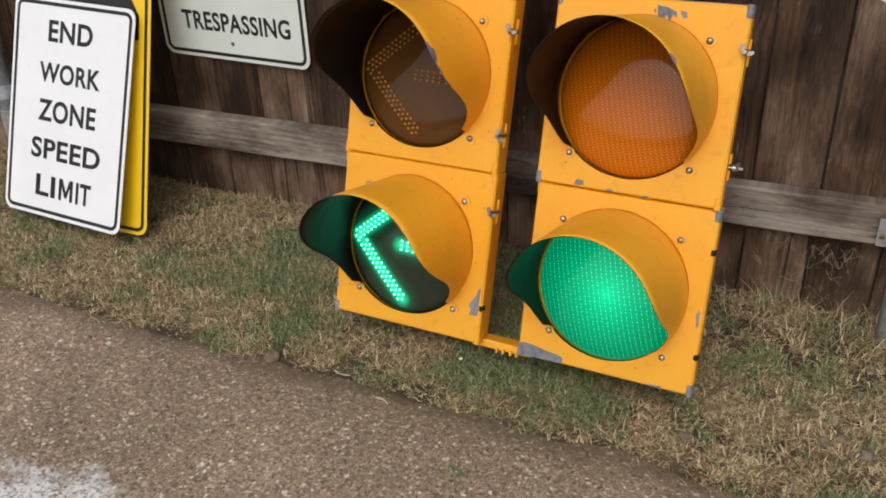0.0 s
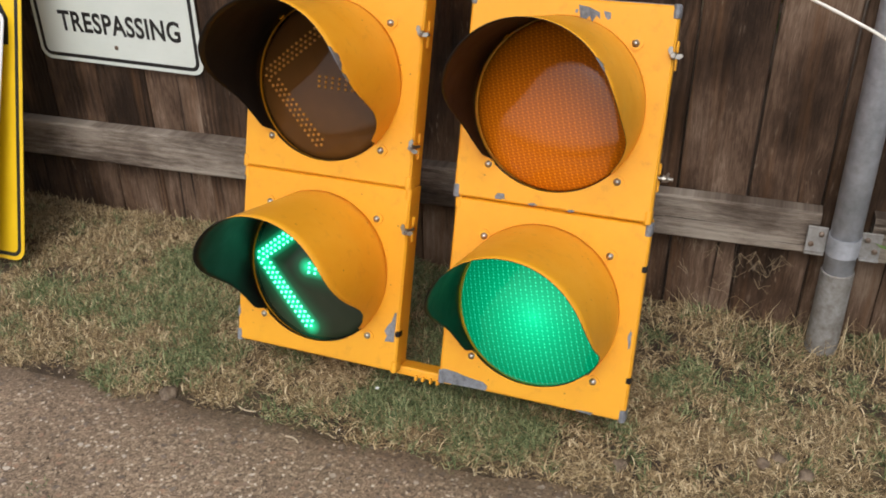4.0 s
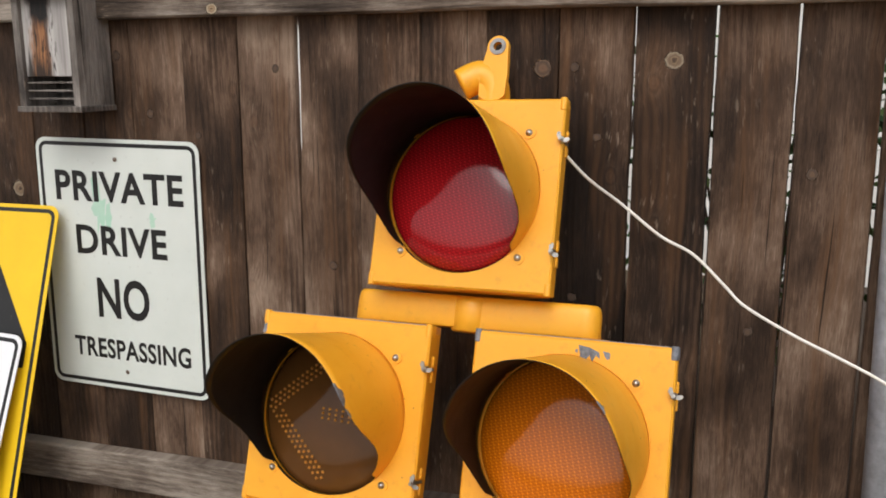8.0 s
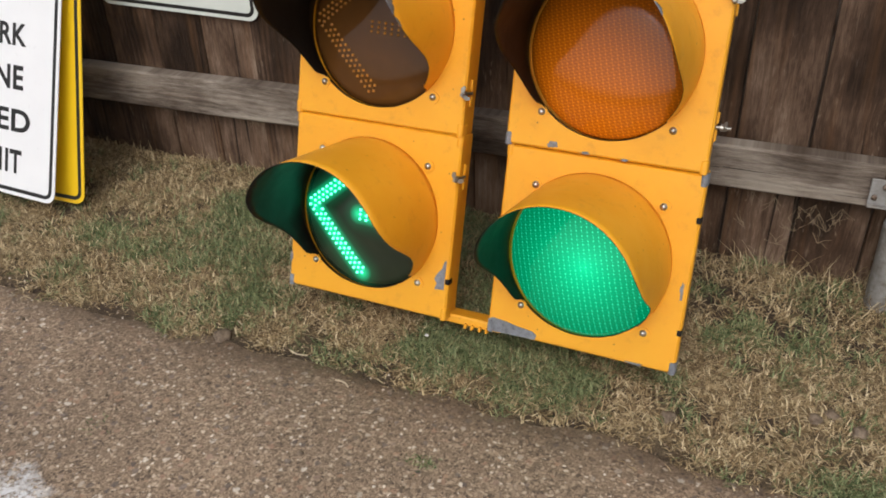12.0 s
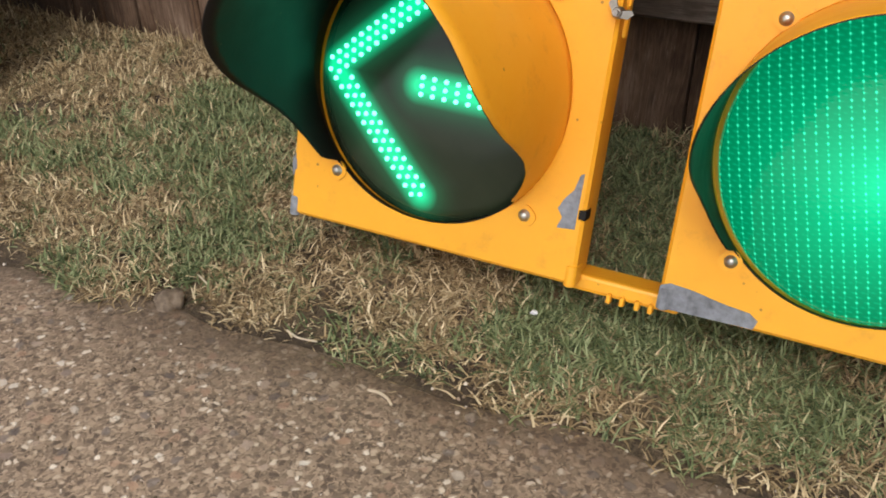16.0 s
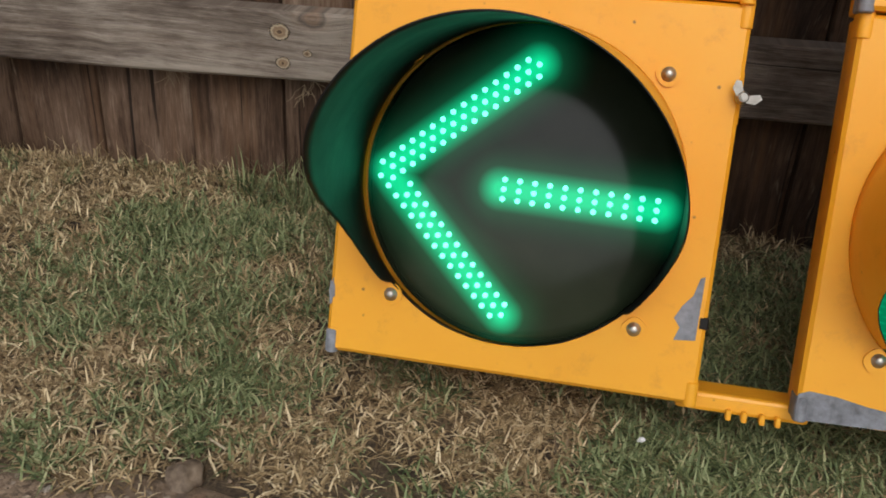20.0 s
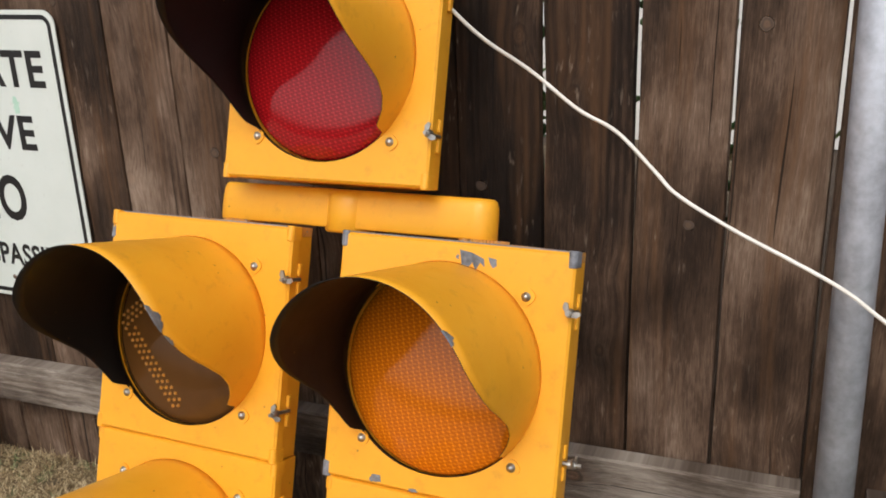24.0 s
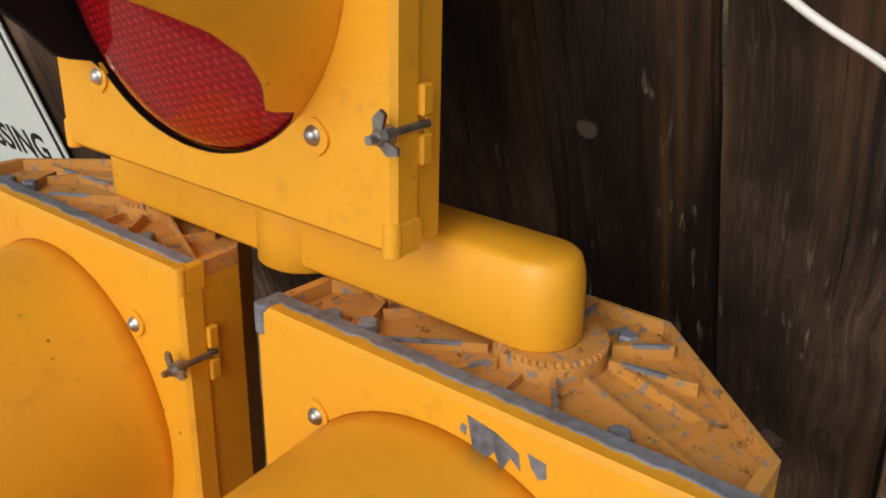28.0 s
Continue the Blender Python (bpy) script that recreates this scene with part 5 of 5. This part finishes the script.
blades("dry_thatch", tufts(13500, 20, strawness, 11, 0.012), STRAW, "flattened thatch of short dry grass", (0.012, 0.030), (0.0008, 0.0017), flat=1.25, seed=4)
blades("dry_grass", tufts(7000, 21, strawness, 12, 0.007), STRAW, "dry straw-coloured matted grass by the fence", (0.012, 0.033), (0.0007, 0.0016), flat=0.95, seed=5)
blades("green_grass", tufts(7800, 22, lambda x, y: verge(x, y) * max(greenness(x, y) - 0.25, 0.015), 12, 0.008), GREENGRASS, "short green grass growing through the dry mat", (0.013, 0.034), (0.0008, 0.0017), flat=0.85, seed=6)
blades("long_dry_grass", tufts(150, 23, lambda x, y: 1.0, 6, 0.012, (0.84, 1.55), (-0.15, -0.004)), STRAW, "longer dead grass at the foot of the post", (0.035, 0.11), (0.0005, 0.0010), flat=0.7, seed=7)
blades("fence_foot_grass", tufts(170, 24, lambda x, y: 1.0, 8, 0.010, (-1.3, 0.8), (-0.05, -0.004)), STRAW, "dead grass standing against the pickets", (0.02, 0.06), (0.0004, 0.0009), flat=0.5, seed=8)
blades("green_tuft", tufts(26, 25, lambda x, y: 1.0, 14, 0.012, (-0.22, 0.06), (-0.10, -0.01)), GREENGRASS, "taller green grass tuft at the fence foot", (0.04, 0.085), (0.0006, 0.0013), flat=0.5, seed=9)


blades("asphalt_weeds", tufts(9, 26, lambda x, y: 1.0, 12, 0.008, (-0.115, -0.035), (-0.955, -0.905)) + tufts(7, 27, lambda x, y: 1.0, 10, 0.007, (0.462, 0.506), (-0.807, -0.773)),
       GREENGRASS, "tiny weeds growing in cracks of the asphalt", (0.008, 0.022), (0.0008, 0.0016), flat=0.9, seed=10)


# ---- shrub beside the post, hedge behind the fence ----
def leaf_mass(name, spots, size, mat, parent, seed):
    """Pointed leaves folded along the midrib, in one mesh."""
    rs = np.random.RandomState(seed)
    verts, faces = [], []
    for p in spots:
        d = Vector(rs.normal(0, 1, 3)).normalized()
        s = d.cross(Vector(rs.normal(0, 1, 3))).normalized()
        up = d.cross(s)
        l, w = rs.uniform(*size), rs.uniform(0.22, 0.32)
        k = len(verts)
        p = Vector(p)
        verts += [p, p + d * l * 0.35 + s * l * w, p + d * l * 0.75 + s * l * w * 0.7, p + d * l - up * l * 0.1, p + d * l * 0.75 - s * l * w * 0.7, p + d * l * 0.35 - s * l * w, p + d * l * 0.5 - up * l * 0.08]
        faces += [(k, k + 1, k + 6), (k + 1, k + 2, k + 6), (k + 2, k + 3, k + 6), (k + 3, k + 4, k + 6), (k + 4, k + 5, k + 6), (k + 5, k, k + 6)]
    me = bpy.data.meshes.new(name)
    me.from_pydata(verts, [], faces)
    me.materials.append(mat)
    return place(name, me, parent)


def build_shrub(x, y, z, high, wide, count, label, seed, name="shrub"):
    rng = random.Random(seed)
    shrub = thing(name, pose(x, y, z), label, "shrub")
    spots = []
    for k in range(7):
        a = rng.uniform(0, 6.28)
        tip = Vector((math.cos(a) * wide * rng.uniform(0.3, 1.0), math.sin(a) * wide * 0.35, high * rng.uniform(0.6, 1.0)))
        pts = spline([(0, 0, -0.02), tip * 0.35 + Vector((rng.uniform(-0.02, 0.02), 0, 0.04)), tip * 0.7, tip], 4)
        part("stem", tube(pts, 0.0035, 6), STEM, shrub)
        for _ in range(count // 7):
            q = pts[int(len(pts) * rng.uniform(0.35, 0.999))]
            spots.append(q + Vector((rng.gauss(0, 0.03), rng.gauss(0, 0.02), rng.gauss(0, 0.03))))
    leaf_mass("leaves", spots, (0.025, 0.05), LEAF, shrub, seed)
    return shrub


STEM = Mat("shrub_bark", 0.8).set(Base_Color=(0.08, 0.05, 0.03)).m
build_shrub(1.42, -0.17, -0.066, 0.56, 0.16, 260, "small green shrub growing beside the fence post", 31)
for k, (hx, hz) in enumerate(((0.55, 1.55), (0.95, 1.6), (1.35, 1.7))):
    build_shrub(hx, 0.62, -0.04, hz, 0.34, 420, "leafy green hedge shrub seen through the fence", 50 + k, "hedge_shrub")


def build_twig(x, y, points, r=0.0016):
    bm = tube(spline([(px, py, 0.004 + r) for px, py in points], 4), r, 6)
    tagged(link("twig", bm, TWIG, m=pose(x, y, level(x, y)), smooth=True), "thin pale dry twig lying on the ground", "twig", "twigs")


TWIG = Mat("pale_dry_twig", 0.8).set(Base_Color=(0.55, 0.46, 0.33)).m
build_twig(0.270, -0.653, ((-0.02, 0.004), (-0.008, 0.005), (0.004, 0.001), (0.012, -0.006)))
build_twig(-0.036, -0.562, ((-0.012, 0.014), (0.004, 0.008), (0.028, -0.004)), 0.0013)
build_twig(0.139, -0.603, ((-0.018, 0.006), (0.0, 0.0), (0.022, 0.003)), 0.0012)


def build_weeds(spots):
    """Wisps of dead weed caught on the fence, too fine to tell apart."""
    rng = random.Random(70)
    bm = bmesh.new()
    for x, z, hang in spots:
        for _ in range(5):
            p = Vector((x, -0.012, z))
            way = Vector((rng.uniform(-0.5, 0.5), -0.3, hang * rng.uniform(0.5, 1.0)))
            pts = [p.copy()]
            for _ in range(4):
                way = way + Vector((rng.uniform(-0.6, 0.6), rng.uniform(-0.1, 0.1), rng.uniform(-0.3, 0.3)))
                p = p + way.normalized() * rng.uniform(0.005, 0.013)
                pts.append(p.copy())
            tube(spline(pts, 2), 0.00045, 4, bm)
    tagged(link("dead_weeds", bm, WEED), "thin wisps of dead weed caught on the fence", "weeds", kind="stuff")


WEED = Mat("dead_weed_stalks", 0.85).set(Base_Color=(0.27, 0.205, 0.13)).m
build_weeds(((-0.092, 0.105, -1.0), (-0.105, 0.095, -1.0), (-0.30, 0.105, -1.0), (0.90, 0.13, -1.0), (0.95, 0.112, -1.0), (1.03, 0.11, -1.0), (0.90, 0.03, 1.0), (1.0, 0.04, 1.0), (0.80, 0.0, 1.0), (1.06, 0.05, 1.0), (1.04, 0.09, -1.0), (1.07, 0.07, 1.0), (1.0, 0.10, -1.0), (1.05, 0.02, 1.0), (0.97, 0.0, 1.0), (1.08, 0.11, -1.0)))


def build_grit():
    rs = random.Random(8)
    verts, faces = [], []
    for _ in range(9500):
        x, s = rs.uniform(-1.9, 1.9), rs.random() ** 1.3 * 1.3
        y = bend(x) + 0.03 - s
        r = rs.uniform(0.0009, 0.0026) * (1.7 if rs.random() < 0.08 else 1)
        z = level(x, y) + 0.0035
        k = len(verts)
        a0 = rs.uniform(0, 3)
        for i in range(5):
            a = a0 + 2 * math.pi * i / 5
            q = r * rs.uniform(0.7, 1.3)
            verts.append((x + q * math.cos(a), y + q * math.sin(a), z - 0.0015))
        for i in range(3):
            a = a0 + 2 * math.pi * i / 3
            verts.append((x + 0.5 * r * math.cos(a), y + 0.5 * r * math.sin(a), z + r * rs.uniform(0.25, 0.6)))
        faces += [(k, k + 1, k + 5), (k + 1, k + 2, k + 6), (k + 1, k + 6, k + 5), (k + 2, k + 3, k + 6), (k + 3, k + 4, k + 7), (k + 3, k + 7, k + 6), (k + 4, k, k + 5), (k + 4, k + 5, k + 7), (k + 5, k + 6, k + 7)]
    me = bpy.data.meshes.new("road_grit")
    me.from_pydata(verts, [], faces)
    me.materials.append(PEBBLE)
    tagged(new("road_grit", me), "small loose stones on the asphalt", "gravel", kind="stuff")


build_grit()


def build_stone(x, y, r, seed, tall=0.75):
    bm = bmesh.new()
    bmesh.ops.create_icosphere(bm, subdivisions=3, radius=r)
    for v in bm.verts:
        k = 1 + 0.55 * noise.noise(v.co / r * 1.2 + Vector((seed, 0, 0))) + 0.08 * noise.noise(v.co / r * 3 + Vector((seed, 5, 0)))
        v.co = Vector((v.co.x * k, v.co.y * k * 0.85, v.co.z * k * tall))
    ob = link("stone", bm, STONE, m=pose(x, y, level(x, y) + r * tall * 0.55, 0, 0, seed * 40), smooth=True)
    tagged(ob, "small rounded brown stone at the road edge", "stone", "stones")


w = Mat("brown_stone", 0.8)
sv = w.noise(w.at(), 90.0, 5.0)
STONE = w.set(Base_Color=w.ramp(sv, (0.3, (0.085, 0.058, 0.038)), (0.7, (0.24, 0.18, 0.128)))).bump(sv, 0.4).m
build_stone(-0.030, -0.612, 0.0170, 1, 0.9)
for i, (x, y, r) in enumerate(((0.851, -0.527, 0.013), (1.090, -0.449, 0.014), (1.118, -0.43, 0.013), (1.162, -0.46, 0.016), (0.36, -0.64, 0.007), (-0.29, -0.66, 0.006), (0.29, -0.848, 0.006), (0.68, -0.64, 0.007), (0.57, -0.92, 0.006), (0.12, -0.80, 0.005))):
    build_stone(x, y, r, i + 2)

scrap = link("paper_scrap", stand(blob(random.Random(5), 0.0, 0.0, 0.007, 0.004, 9, 0.3), 0.0, 0.005, bevel=0.001), WHITE_SHEET, m=pose(0.372, -0.498, level(0.37, -0.498) + 0.030, 25, 20, 40))
tagged(scrap, "tiny white scrap caught in the grass under the signal", "litter")
